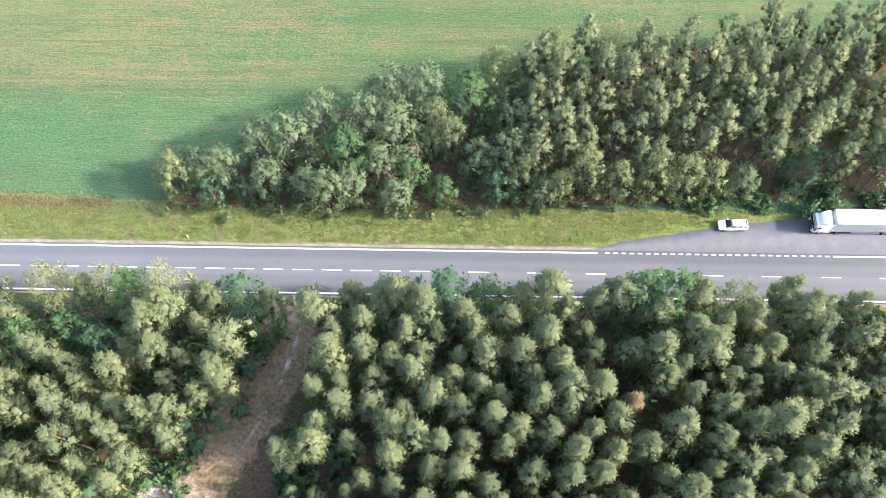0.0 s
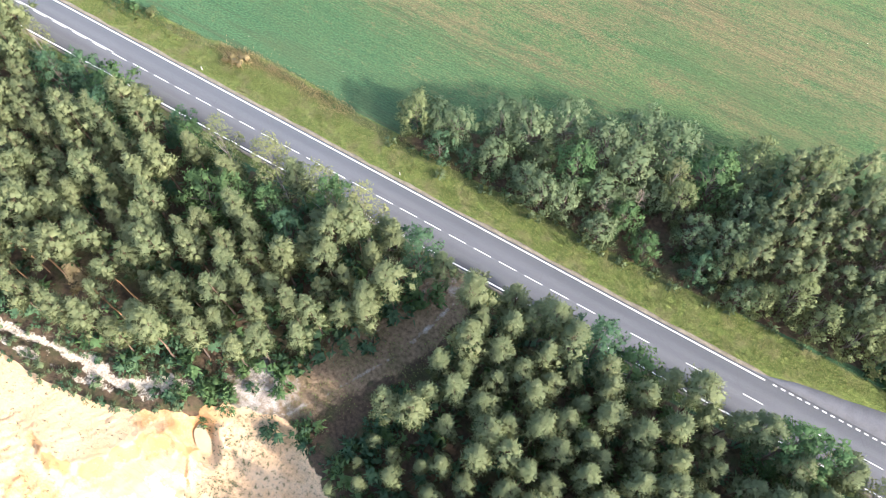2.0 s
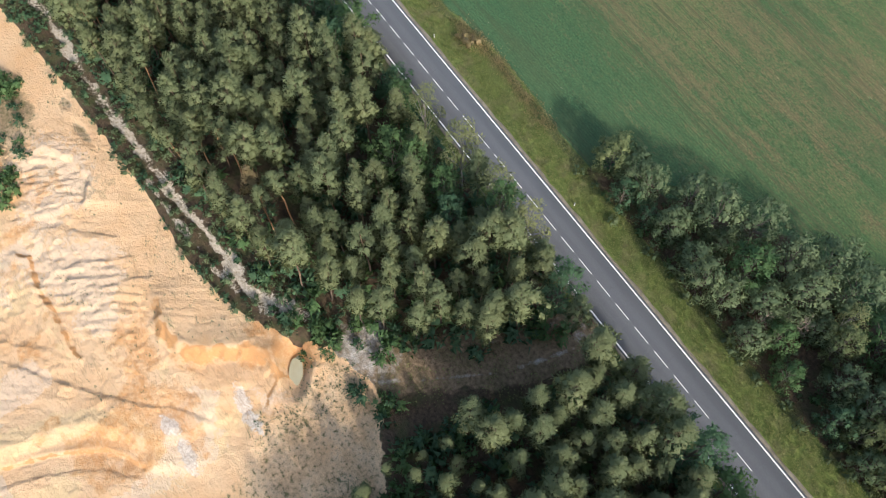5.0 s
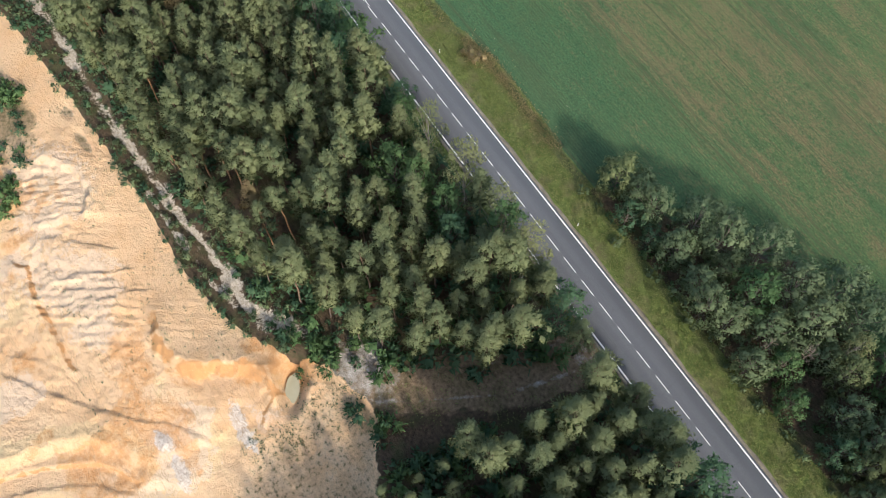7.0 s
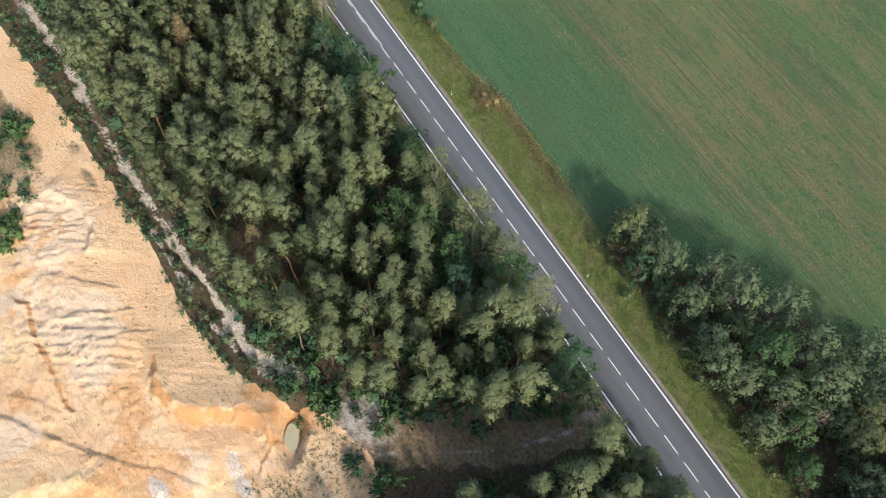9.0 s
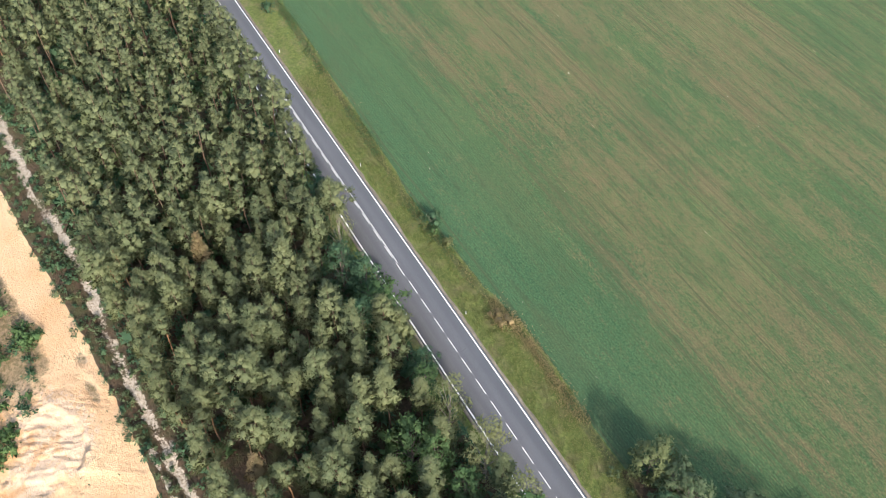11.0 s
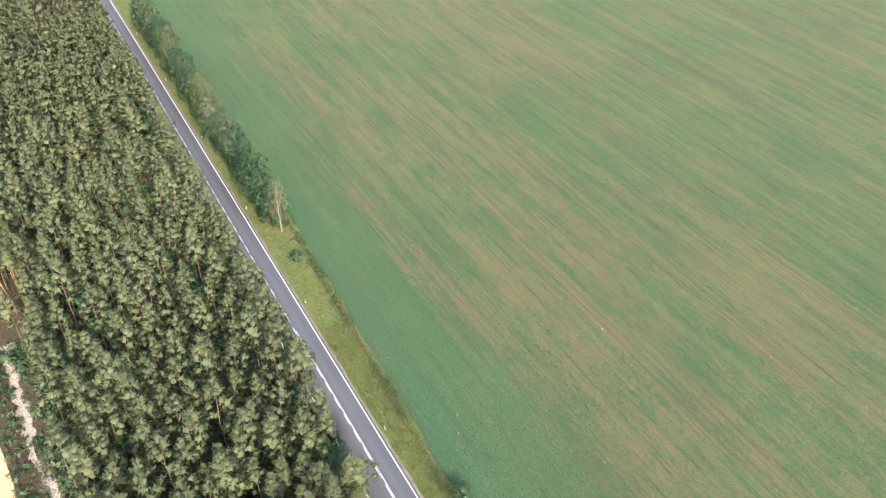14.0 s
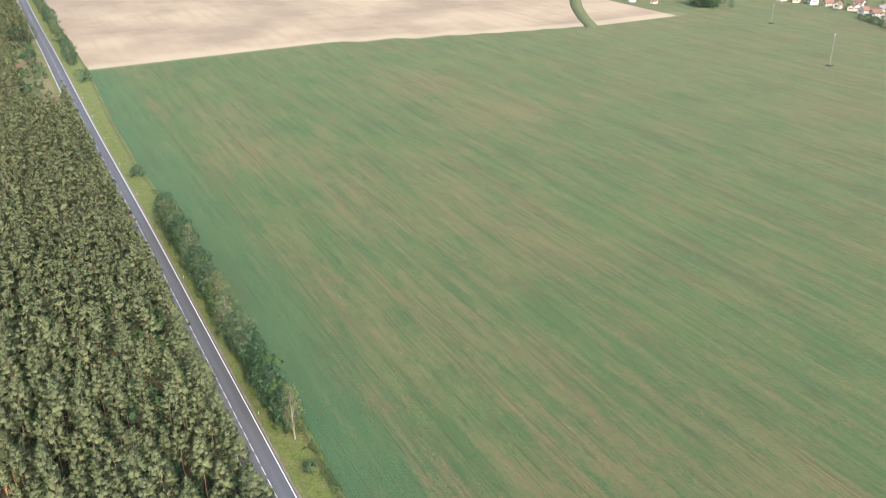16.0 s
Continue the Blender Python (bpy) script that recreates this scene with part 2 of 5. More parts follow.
    sand = n.mix(n.ramp(n.math("ADD", n.attr("ashen"), rag), 0.5, 0.7, 0, 0.6), sand, (0.72, 0.575, 0.44))
    sand = n.mix(n.ramp(n.math("ADD", n.attr("orange"), n.math("MULTIPLY", rag, 0.6)), 0.38, 0.72, 0, 0.85), sand, (0.60, 0.30, 0.12))
    sand = n.mix(n.ramp(n.math("ADD", n.attr("white"), rag), 0.42, 0.65, 0, 0.9), sand, n.mix(n.ramp(crumb, 0.4, 0.6), (0.50, 0.41, 0.34), (0.74, 0.67, 0.60)))
    sand = n.mix(n.ramp(crumb, 0.57, 0.75, 0, 0.25), sand, (0.462, 0.294, 0.165))
    sand = n.mix(n.ramp(crumb, 0.42, 0.28, 0, 0.4), sand, (0.792, 0.621, 0.425))
    ruts = n.noise(1.0, n.coords((0.16, 1.5, 1), -20), 5.0, 0.7)
    sand = n.mix(n.ramp(ruts, 0.54, 0.68, 0, 0.18), sand, (0.462, 0.294, 0.165))
    # thin dark creases: shading of small ridges painted into the sand colour
    for turn, wide, deep in ((-24, 0.012, 0.5), (38, 0.010, 0.45), (80, 0.008, 0.4)):
        crease = n.math("ABSOLUTE", n.math("SUBTRACT", n.noise(0.22, n.coords((0.45, 1.5, 1), turn, (turn, 3, 0)), 5.0, 0.6), 0.5))
        crease_shade = n.math("MULTIPLY", n.ramp(crease, 0.0, wide, deep, 0.0), n.ramp(n.noise(0.08, n.coords((1, 1, 1), 0, (turn, 9, 0)), 3.0), 0.42, 0.58))
        sand = n.mix(crease_shade, sand, (0.40, 0.25, 0.14))
    c = n.mix(n.zone("sand", ragged, 0.45, 0.55, 0.9), c, sand)
    scrub = n.mix(n.ramp(fine, 0.54, 0.68), n.mix(n.ramp(mid, 0.4, 0.6), (0.50, 0.33, 0.19), (0.58, 0.42, 0.27)), (0.17, 0.145, 0.07))
    c = n.mix(n.zone("scrub", fine, 0.45, 0.75, 0.9), c, scrub)
    c = n.mix(n.zone("brush", clod, 0.4, 0.7, 1.0), c, n.mix(n.ramp(fine, 0.4, 0.62), (0.33, 0.235, 0.145), (0.16, 0.13, 0.065)))
    chalk = n.mix(n.ramp(crumb, 0.35, 0.65), (0.28, 0.22, 0.16), (0.66, 0.58, 0.48))
    c = n.mix(n.zone("chalk", crumb, 0.42, 0.62, 1.3), c, chalk)
    height = n.math("ADD", n.math("MULTIPLY", n.math("ADD", blades, n.math("MULTIPLY", grain, 1.6)), 0.5), n.math("ADD", n.math("MULTIPLY", fine, 0.6), n.math("MULTIPLY", grit, 0.25)))
    dug = n.math("ADD", n.math("MULTIPLY", ruts, 0.5), n.math("ADD", n.math("MULTIPLY", n.noise(1.3, at, 7.0, 0.7), 1.0), n.math("MULTIPLY", crumb, 0.9)))
    height = n.math("ADD", height, n.math("MULTIPLY", dug, n.attr("sand")))
    n.bump(height, 0.85, 0.3)
    n.put(n.bsdf.inputs["Sheen Weight"], 0.05)
    n.put(n.bsdf.inputs["Sheen Tint"], (0.75, 0.9, 0.55))
    n.put(n.bsdf.inputs["Sheen Roughness"], 0.6)
    return n.done(c, 0.95, 0, 0.12)


def asphalt_material():
    n = Nodes("worn_asphalt")
    at = n.coords()
    y = n.node("ShaderNodeSeparateXYZ", 1, i0=at)
    grit, blot = n.noise(9.0, at, 4.0), n.noise(0.12, n.coords((0.4, 2, 1)), 5.0)
    wheel = n.node("ShaderNodeTexWave", 1, lambda w: setattr(w, "bands_direction", "Y"), Vector=n.coords((0.02, 1, 1), 0, (0, 0.4, 0)), Scale=0.176, Distortion=0.5, Detail=2.0)
    c = n.mix(n.ramp(grit, 0.3, 0.7), (0.101, 0.105, 0.113), (0.137, 0.142, 0.152))
    c = n.mix(n.ramp(wheel, 0.2, 0.9, 0, 0.45), c, (0.096, 0.099, 0.112))
    c = n.mix(n.ramp(blot, 0.45, 0.7, 0, 0.5), c, (0.142, 0.145, 0.158))
    crack = n.node("ShaderNodeTexVoronoi", 0, lambda v: setattr(v, "feature", "DISTANCE_TO_EDGE"), Vector=n.coords((0.12, 0.3, 1)), Scale=1.0)
    c = n.mix(n.ramp(crack, 0.0, 0.006, 0.18, 0.0), c, (0.046, 0.048, 0.053))
    n.bump(grit, 0.25, 0.01)
    return n.done(c, 0.85, 0, 0.3)


M_GROUND = ground_material()
M_ASPHALT = asphalt_material()
M_LAYBY = simple("pale_worn_asphalt", (0.145, 0.147, 0.16), 0.9, vary=0.14, scale=0.5)
M_PAINT = simple("road_paint", (0.78, 0.78, 0.76), 0.7, vary=0.12, scale=1.5)
M_SHOULDER = simple("gravel_shoulder", (0.22, 0.19, 0.145), 0.95, vary=0.3, scale=0.8)
M_PINE = foliage("pine_needles", [(0.160, 0.204, 0.106), (0.206, 0.240, 0.120), (0.245, 0.264, 0.132)], 0.36)
M_PINE_DRY = foliage("drying_pine_needles", [(0.264, 0.204, 0.108), (0.324, 0.240, 0.132), (0.240, 0.228, 0.108)])
M_WILLOW = foliage("grey_green_leaves", [(0.115, 0.172, 0.088), (0.155, 0.207, 0.105), (0.21, 0.245, 0.13)], 0.3)
M_OLIVE = foliage("olive_leaves", [(0.15, 0.19, 0.085), (0.19, 0.225, 0.095), (0.24, 0.26, 0.12)], 0.3)
M_GREEN = foliage("fresh_green_leaves", [(0.075, 0.15, 0.06), (0.11, 0.185, 0.07), (0.14, 0.205, 0.085)], 0.3)
M_OAK = foliage("dark_green_leaves", [(0.06, 0.125, 0.07), (0.08, 0.15, 0.08), (0.11, 0.175, 0.085)], 0.3)
M_YELLOW = foliage("yellowing_leaves", [(0.20, 0.235, 0.105), (0.25, 0.27, 0.12), (0.28, 0.285, 0.14)], 0.35)
M_RUST = foliage("rusty_weeds", [(0.36, 0.28, 0.14), (0.43, 0.33, 0.18), (0.32, 0.31, 0.13)], 0.4)
M_GRASS = foliage("verge_grass", [(0.17, 0.205, 0.068), (0.235, 0.265, 0.092), (0.29, 0.265, 0.125)], 0.35)
M_BARK = bark("pine_bark", (0.13, 0.105, 0.088), (0.20, 0.14, 0.10), 3.0)
M_BARK_RED = bark("reddish_pine_bark", (0.26, 0.17, 0.12), (0.44, 0.25, 0.14), 2.0)
M_BARK2 = bark("grey_bark", (0.16, 0.13, 0.11), (0.24, 0.2, 0.17), 2.0)
M_BIRCH = bark("birch_bark", (0.24, 0.22, 0.20), (0.38, 0.35, 0.31), 0.5)
M_DEAD = bark("dead_wood", (0.22, 0.18, 0.15), (0.33, 0.27, 0.22), 2.0)

# ---- land ----
rng = np.random.default_rng(11)


def lattice(x, y, seed):
    """Smooth value noise in 0..1 over arrays."""
    xi, yi = np.floor(x).astype(np.int64), np.floor(y).astype(np.int64)
    fx, fy = x - xi, y - yi
    fx, fy = fx * fx * (3 - 2 * fx), fy * fy * (3 - 2 * fy)

    def h(a, b):
        k = (a * 374761393 + b * 668265263 + seed * 974634777) & 0xFFFFFFFF
        k = ((k ^ (k >> 13)) * 1274126177) & 0xFFFFFFFF
        return ((k ^ (k >> 16)) & 0xFFFF) / 65535.0
    return (h(xi, yi) * (1 - fx) + h(xi + 1, yi) * fx) * (1 - fy) + (h(xi, yi + 1) * (1 - fx) + h(xi + 1, yi + 1) * fx) * fy


def fbm(x, y, scale, seed, octaves=4):
    total, amp, norm = 0.0, 1.0, 0.0
    for k in range(octaves):
        total, norm = total + amp * lattice(x * scale * 2 ** k, y * scale * 2 ** k, seed + k), norm + amp
        amp *= 0.5
    return total / norm


def step(v, lo, hi):
    t = np.clip((v - lo) / (hi - lo), 0, 1)
    return t * t * (3 - 2 * t)


def near_line(x, y, pts):
    """Distance to a polyline, the side (positive to the left of its run) and how far along it is, 0 to 1."""
    best, side, along = np.full(np.shape(x), 1e9), np.zeros(np.shape(x)), np.zeros(np.shape(x))
    count = len(pts) - 1
    for k, ((ax, ay), (bx, by)) in enumerate(zip(pts, pts[1:])):
        ux, uy = bx - ax, by - ay
        t = np.clip(((x - ax) * ux + (y - ay) * uy) / (ux * ux + uy * uy), 0, 1)
        d = np.hypot(x - ax - t * ux, y - ay - t * uy)
        s = np.sign(ux * (y - ay) - uy * (x - ax))
        m = d < best
        best, side, along = np.where(m, d, best), np.where(m, s, side), np.where(m, (k + t) / count, along)
    return best, side, along


def road_mid(x):
    """The road's centre line bends a little far off."""
    return -1.0 * step(-x, 300, 480) - 0.6 * step(-x, 640, 760)


def field_edge(x):
    return np.interp(x, [-900, -584, -482, -395, -330, -180, -136, -103, -84, -71, -50, 20], [15, 15.5, 12, 11, 14, 13, 11.2, 9.6, 10.7, 12.4, 11.6, 11])


def sand_edge(x):
    return np.interp(x, [-400, -230, -150, -130, -118.5, -105, -91, -81, -69, -59.6, -51.5, -44.8, -42, -35.7, -32, -26.7, -21, -16, -12], [-95, -68, -57.5, -55.5, -53.8, -52.2, -51.2, -50.4, -50.4, -49.4, -46.8, -43.2, -39, -37, -37.3, -39.5, -42.2, -55, -130])


CHALK = [(-176, -53.3), (-167, -53.1), (-145, -52.2), (-129, -49.7), (-121.8, -48.8), (-112.5, -49.0), (-101.3, -48.7), (-91.6, -47.9), (-80.9, -46.9), (-70.7, -45.9), (-61, -45.0), (-56, -45.2), (-52.8, -42.8), (-47.7, -40)]
TRACK = [(-22.5, -3.5), (-24.0, -12), (-26.5, -20), (-31.5, -29), (-36.5, -37)]
# pit scarps: line (high ground on the left of its run), drop, width, orange, cream
SCARPS = [
    ([(-61.5, -71.5), (-64.2, -71.7), (-67.4, -71.8), (-72.8, -71.8), (-78.3, -71.9), (-82.7, -71.5), (-86, -73)], 0.55, 0.6, 0.9, 0.6),
    ([(-66.4, -56.2), (-65.2, -56.5), (-63.1, -56.9), (-59.8, -57.8), (-56.9, -58.1), (-54.3, -57.3), (-52.0, -55.4), (-50.3, -52.0), (-48.6, -49.1), (-45.9, -47.7), (-42.1, -47.4), (-40, -48.5)], 1.9, 0.85, 0.95, 0.5),
    ([(-40, -57.5), (-43.6, -60.0), (-47.1, -62.8), (-49.4, -65.8), (-52.4, -68.4), (-55.8, -71.3), (-59.5, -74.2), (-63.1, -77.1), (-67.9, -80.5), (-72.3, -84.1), (-77, -88)], 0.26, 0.2, 0.0, 0.1),
    ([(-56, -73.6), (-57.4, -75.0), (-61.1, -78.8), (-64.6, -81.7), (-67.7, -84.9), (-71, -88)], 0.1, 0.15, 0.0, 0.0),
    ([(-60, -72), (-62.2, -72.6), (-64.1, -73.1), (-67.9, -76.1), (-71.2, -79.2), (-74.2, -82.5)], 0.2, 0.22, 0.1, 0.2),
    ([(-58, -95), (-57.1, -89.7), (-55.9, -83.4), (-55.2, -79.4), (-52.3, -73.7), (-48.6, -70.1), (-45.2, -68.6), (-42.5, -68.7), (-41, -70)], 1.1, 0.8, 0.1, 1.0),
    ([(-56, -95), (-55.3, -90.3), (-53.5, -84.4), (-51.9, -79.9), (-49.0, -75.1), (-45.7, -71.8), (-42.8, -70.6), (-41, -71.5)], 0.5, 0.5, 0.8, 0.5),
    ([(-41, -71.5), (-42.8, -73.1), (-45.0, -75.1), (-47.9, -79.0), (-49.5, -82.6), (-51.0, -87.0), (-52.3, -91.4), (-53, -96)], 0.2, 0.25, 0.5, 0.2),
    ([(-99, -62), (-93, -57.5), (-88, -56.8), (-84, -60)], 0.9, 0.8, 0.1, 0.2),
    ([(-77.5, -70), (-77.3, -68.6), (-76.4, -67), (-75.4, -65.6), (-75, -64)], 0.35, 0.25, 0.0, 0.0),
    ([(-71.6, -56.5), (-72.5, -58.5), (-74.6, -62), (-76.5, -65.1), (-77.2, -66.2)], 0.25, 0.22, 0.0, 0.3),
    ([(-68.5, -56.8), (-69.1, -58.0), (-71.5, -62), (-74.1, -66.2), (-75, -67.5)], 0.2, 0.22, 0.0, 0.3),
    ([(-66.4, -55.1), (-67.0, -56.1), (-69, -60.2), (-70.4, -64.0), (-71, -66)], 0.22, 0.22, 0.2, 0.4),
    ([(-76, -57), (-76.9, -58.3), (-80, -61.5), (-83.6, -65.0), (-85, -66.4)], 0.22, 0.22, 0.0, 0.2),
    ([(-41.2, -45.6), (-42.0, -47.2), (-41.2, -49.2), (-40.3, -50.7), (-39, -51.5)], 0.4, 0.4, 0.8, 0.4),
]
# smaller patches: centre, length along and across, turn in degrees
PALE = [(-41, -54.1, 4.2, 1.2, -6), (-45.7, -64.8, 1.7, 1.2, 20), (-40.6, -64.9, 3.0, 1.2, -8), (-76, -66, 9, 6, 50), (-66, -66, 6, 3, 50), (-88, -66, 5, 4, 40), (-93, -62, 9, 7, 20)]
RUST = [(-52, -58, 3.2, 1.6, 40), (-46.5, -49.5, 4.0, 2.4, 60), (-42, -43, 4.0, 3.0, 0), (-84, -75, 4.0, 2.0, 20), (-60, -67, 3, 1.5, 20), (-46, -71, 2.5, 1.4, 60), (-50, -46.5, 3.5, 2.0, 50)]
# thin, half-bare stretches of the field
THIN = [(-85, 45, 62, 9, 3), (-55, 62, 45, 9, 2), (-56, 37, 20, 3.5, 0), (-190, 68, 60, 15, 1), (-130, 52, 34, 9, 0), (-280, 115, 70, 24, 0), (-330, 80, 50, 12, 0), (-150, 34, 26, 5, 1), (-160, 19, 10, 2.5, 0), (-240, 45, 40, 7, 1), (-420, 60, 60, 16, 0), (-110, 95, 60, 14, 2), (-420, 180, 80, 26, 0), (-10, 60, 40, 10, 0)]
PUDDLE = (-42.0, -45.2, 2.2, 1.05, -32)


def blob(x, y, spec, soft=0.5):
    cx, cy, a, b, turn = spec
    c, s = math.cos(radians(turn)), math.sin(radians(turn))
    u, v = ((x - cx) * c + (y - cy) * s) / a, (-(x - cx) * s + (y - cy) * c) / b
    return 1 - step(np.hypot(u, v), 1 - soft, 1 + soft)


def zones(x, y):
    """Heights and cover of the land."""
    z, w = 0.12 * (fbm(x, y, 0.08, 3) - 0.5), {}
    off = y - road_mid(x)
    beside = step(np.abs(off), 4.5, 7)
    z = z * beside - 0.35 * np.exp(-((off - 6.6) / 1.0) ** 2) * (x < 20) - 0.3 * np.exp(-((off + 6.4) / 0.9) ** 2)
    wob = 2.2 * (fbm(x, y, 0.12, 9) - 0.5)
    south = off < 0
    w["verge"] = np.where(south, 1 - step(-off, 5.2, 6.6), 1 - step(y, field_edge(x) - 0.3, field_edge(x) + 0.3)) * 1.0
    w["weeds"] = np.exp(-((y - field_edge(x) + 1.1) / 1.1) ** 2) * (x < -45) * (0.5 + 0.5 * fbm(x, y, 0.15, 21))
    w["weeds"] = np.maximum(w["weeds"], 0.62 * step(x, -47, -44) * (1 - step(x, 8, 14)) * np.exp(-((y - 9.6) / 1.0) ** 2))
    grove = step(x, -46, -42) * (1 - step(y, np.interp(x, [-46, -42, -31, -23, -12, 6, 17, 33, 56, 110], [10, 13, 20, 25, 31, 31, 38, 40, 43, 46]) - 1, np.interp(x, [-46, -42, -31, -23, -12, 6, 17, 33, 56, 110], [10, 13, 20, 25, 31, 31, 38, 40, 43, 46]) + 1)) * step(y, 9.6 + 0.05 * np.clip(x, 0, 80), 11 + 0.05 * np.clip(x, 0, 80))
    w["woodland"] = np.maximum(grove, south * step(-off, 5.6, 7.2) * 1.0)
    w["heath"] = south * step(-off, 5, 7) * step(x, -705, -690) * (1 - step(x, -482, -474)) * (1 - step(-y, 27, 33))
    d, s, a = near_line(x, y, TRACK)
    w["track"] = 1 - step(d + wob * 1.6 + 3.0 * (fbm(x, y, 0.45, 14) - 0.5), 3.0, 6.4)
    w["gravel"] = np.maximum((1 - step(np.hypot((x + 38.5) / 1.2, (y + 35) / 1.0), 1.5, 10.5)) * 0.6, 0.5 * (1 - step(np.hypot(x + 22.0, (y + 7.0) * 1.3), 1, 5)))
    w["gravel"] = np.maximum(w["gravel"], 0.5 * np.exp(-((d - 2.4) / 0.7) ** 2) * (0.4 + fbm(x, y, 0.3, 16)))
    loose = step(x, -56, -44)
    edge = sand_edge(x + (2 + 4 * loose) * (fbm(x, y, 0.18, 12) - 0.5)) + wob * (0.35 + 0.7 * loose) + (0.8 + 1.2 * loose) * (fbm(x, y, 0.6, 10) - 0.5)
    into = edge - y
    w["sand"] = step(into, -0.6 - 1.2 * loose, 0.6 + 1.8 * loose) * step(-x, 10, 18)
    deep = step(into, 4.0, 30.0)
    pit = step(into + 3.0 * (fbm(x, y, 0.1, 13) - 0.5), 7, 10) * step(-x, 34, 40)
    z = z - w["sand"] * (0.6 + 4.2 * deep)
    z = z + w["sand"] * (fbm(x, y, 0.22, 5, 5) - 0.5) * (0.15 + 0.5 * pit)
    # heaped and tracked ground: ridges that run along the pit's slope
    lie, over = 0.55 * x + 0.83 * y, 0.83 * x - 0.55 * y
    churn = pit * step(fbm(x, y, 0.07, 8), 0.36, 0.56)
    ridge = 1 - np.abs(fbm(lie * 0.28 + 1.4 * fbm(x, y, 0.3, 17), over * 0.7 + 1.6 * fbm(x, y, 0.12, 20), 1.0, 7, 4) - 0.5) * 4
    z = z + w["sand"] * churn * 0.11 * np.maximum(ridge, -0.3)
    clods = np.maximum(fbm(x, y, 1.1, 6, 3) - 0.52, 0) * 2.2
    z = z + w["sand"] * pit * (0.10 + 0.28 * churn) * clods
    wheels = np.sin(over * 5.0 + 3.0 * fbm(lie, over, 0.05, 18)) * step(fbm(lie * 0.3, over, 0.35, 19), 0.46, 0.6)
    z = z + 0.035 * w["sand"] * wheels * (1 - 0.6 * churn)
    w["orange"], w["cream"], w["ashen"], w["white"] = np.zeros_like(x), np.zeros_like(x), np.zeros_like(x), np.zeros_like(x)
    gully = 1.1 * (fbm(x, y, 0.5, 31) - 0.5) + 0.7 * (fbm(x, y, 1.5, 32, 2) - 0.5)
    patchy, stain, ragged = step(fbm(x, y, 0.7, 34), 0.28, 0.62), fbm(x, y, 0.25, 36), 0.5 + fbm(x, y, 0.5, 33)
    for pts, drop, wide, rust, pale in SCARPS:
        d, s, a = near_line(x + wob * 0.25, y, pts)
        fade = step(a, 0.0, 0.35 if drop > 1.5 else 0.12) * (1 - step(a, 0.88, 1.0))
        sd = d * s + gully * min(1.0, 0.35 + wide)
        foot = wide * (2.6 if drop > 1 else 1.0)
        z = z + fade * drop * (step(sd, -foot, wide * 0.5) * np.exp(-np.maximum(sd, 0) / 4.5) - 0.35 * np.exp(np.minimum(sd, 0) / 3.0) * (1 - step(sd, -foot, wide * 0.5)))
        face = step(sd, -foot * 1.25, -foot * 0.5) * (1 - step(sd, -0.1, wide * 0.6))
        w["orange"] = np.maximum(w["orange"], fade * rust * face * (0.45 + 0.75 * patchy) * (0.6 + 0.8 * stain))
        w["cream"] = np.maximum(w["cream"], fade * pale * ragged * np.maximum(np.exp(-((sd - 1.2) / 1.6) ** 2), 0.8 * face * (1 - patchy)))
    w["orange"] = np.maximum(w["orange"], step(fbm(x, y, 0.16, 41), 0.52, 0.72) * 0.62 * pit)
    w["cream"] = np.maximum(w["cream"], step(fbm(x, y, 0.13, 51), 0.5, 0.68) * 0.9 * pit)
    w["ashen"] = np.maximum(w["ashen"], step(fbm(x, y, 0.11, 52, 5), 0.48, 0.62) * 0.8 * pit)
    for k, spec in enumerate(PALE):
        spot = blob(x + wob, y + wob * 0.6, spec, 0.8) * (0.55 + 0.7 * fbm(x, y, 0.8, 53))
        w["white" if k < 3 else "ashen"] = np.maximum(w["white" if k < 3 else "ashen"], spot)
        z = z + spot * (0.6 * fbm(x, y, 0.9, 44, 4) if k in (1, 2) else 0.25 * np.maximum(ridge, 0))
    for spec in RUST:
        w["orange"] = np.maximum(w["orange"], blob(x + wob, y - wob * 0.6, spec) * (0.1 + 0.9 * fbm(x, y, 0.4, 43)))
    # gullied spur in the west, combed sand by the puddle
    z = z + 0.24 * blob(x, y, (-93.5, -62.5, 9, 8, 0), 0.8) * (1.1 - np.abs(fbm(x * 1.1 - y * 0.5, y * 0.34 + x * 0.14, 1.0, 47, 4) - 0.5) * 4 - 0.8 * fbm(x, y, 0.8, 46))
    z = z + 0.07 * blob(x, y, (-70, -65.5, 9, 6, 50), 0.3) * np.sin((x * 0.8 - y * 0.6) * 4.6 + 6 * fbm(x, y, 0.2, 48))
    z = z + 0.1 * blob(x, y, (-48.5, -46, 5, 3, 40), 0.4) * np.sin((x * 0.6 + y * 0.8) * 7.5 + 6 * fbm(x, y, 0.4, 49))
    z = z + 0.9 * blob(x, y, (-42.0, -43.5, 5, 5, 0)) * (fbm(x, y, 0.7, 45) - 0.5)
    w["orange"] = np.maximum(w["orange"], 0.62 * blob(x, y, (-44.5, -43.6, 6.0, 4.0, 40)) * (0.5 + fbm(x, y, 0.5, 39)))
    hole = blob(x, y, (PUDDLE[0], PUDDLE[1], PUDDLE[2] * 1.8, PUDDLE[3] * 1.9, PUDDLE[4]), 0.45)
    z = z * (1 - hole) + hole * -2.2
    for spec in ((-104.2, -54.0, 1.7, 0.9, 8), (-96.9, -54.1, 3.0, 0.9, 8)):
        z = z - 0.35 * blob(x, y, spec)
        w["ashen"] = np.maximum(w["ashen"], 0.7 * blob(x, y, spec))
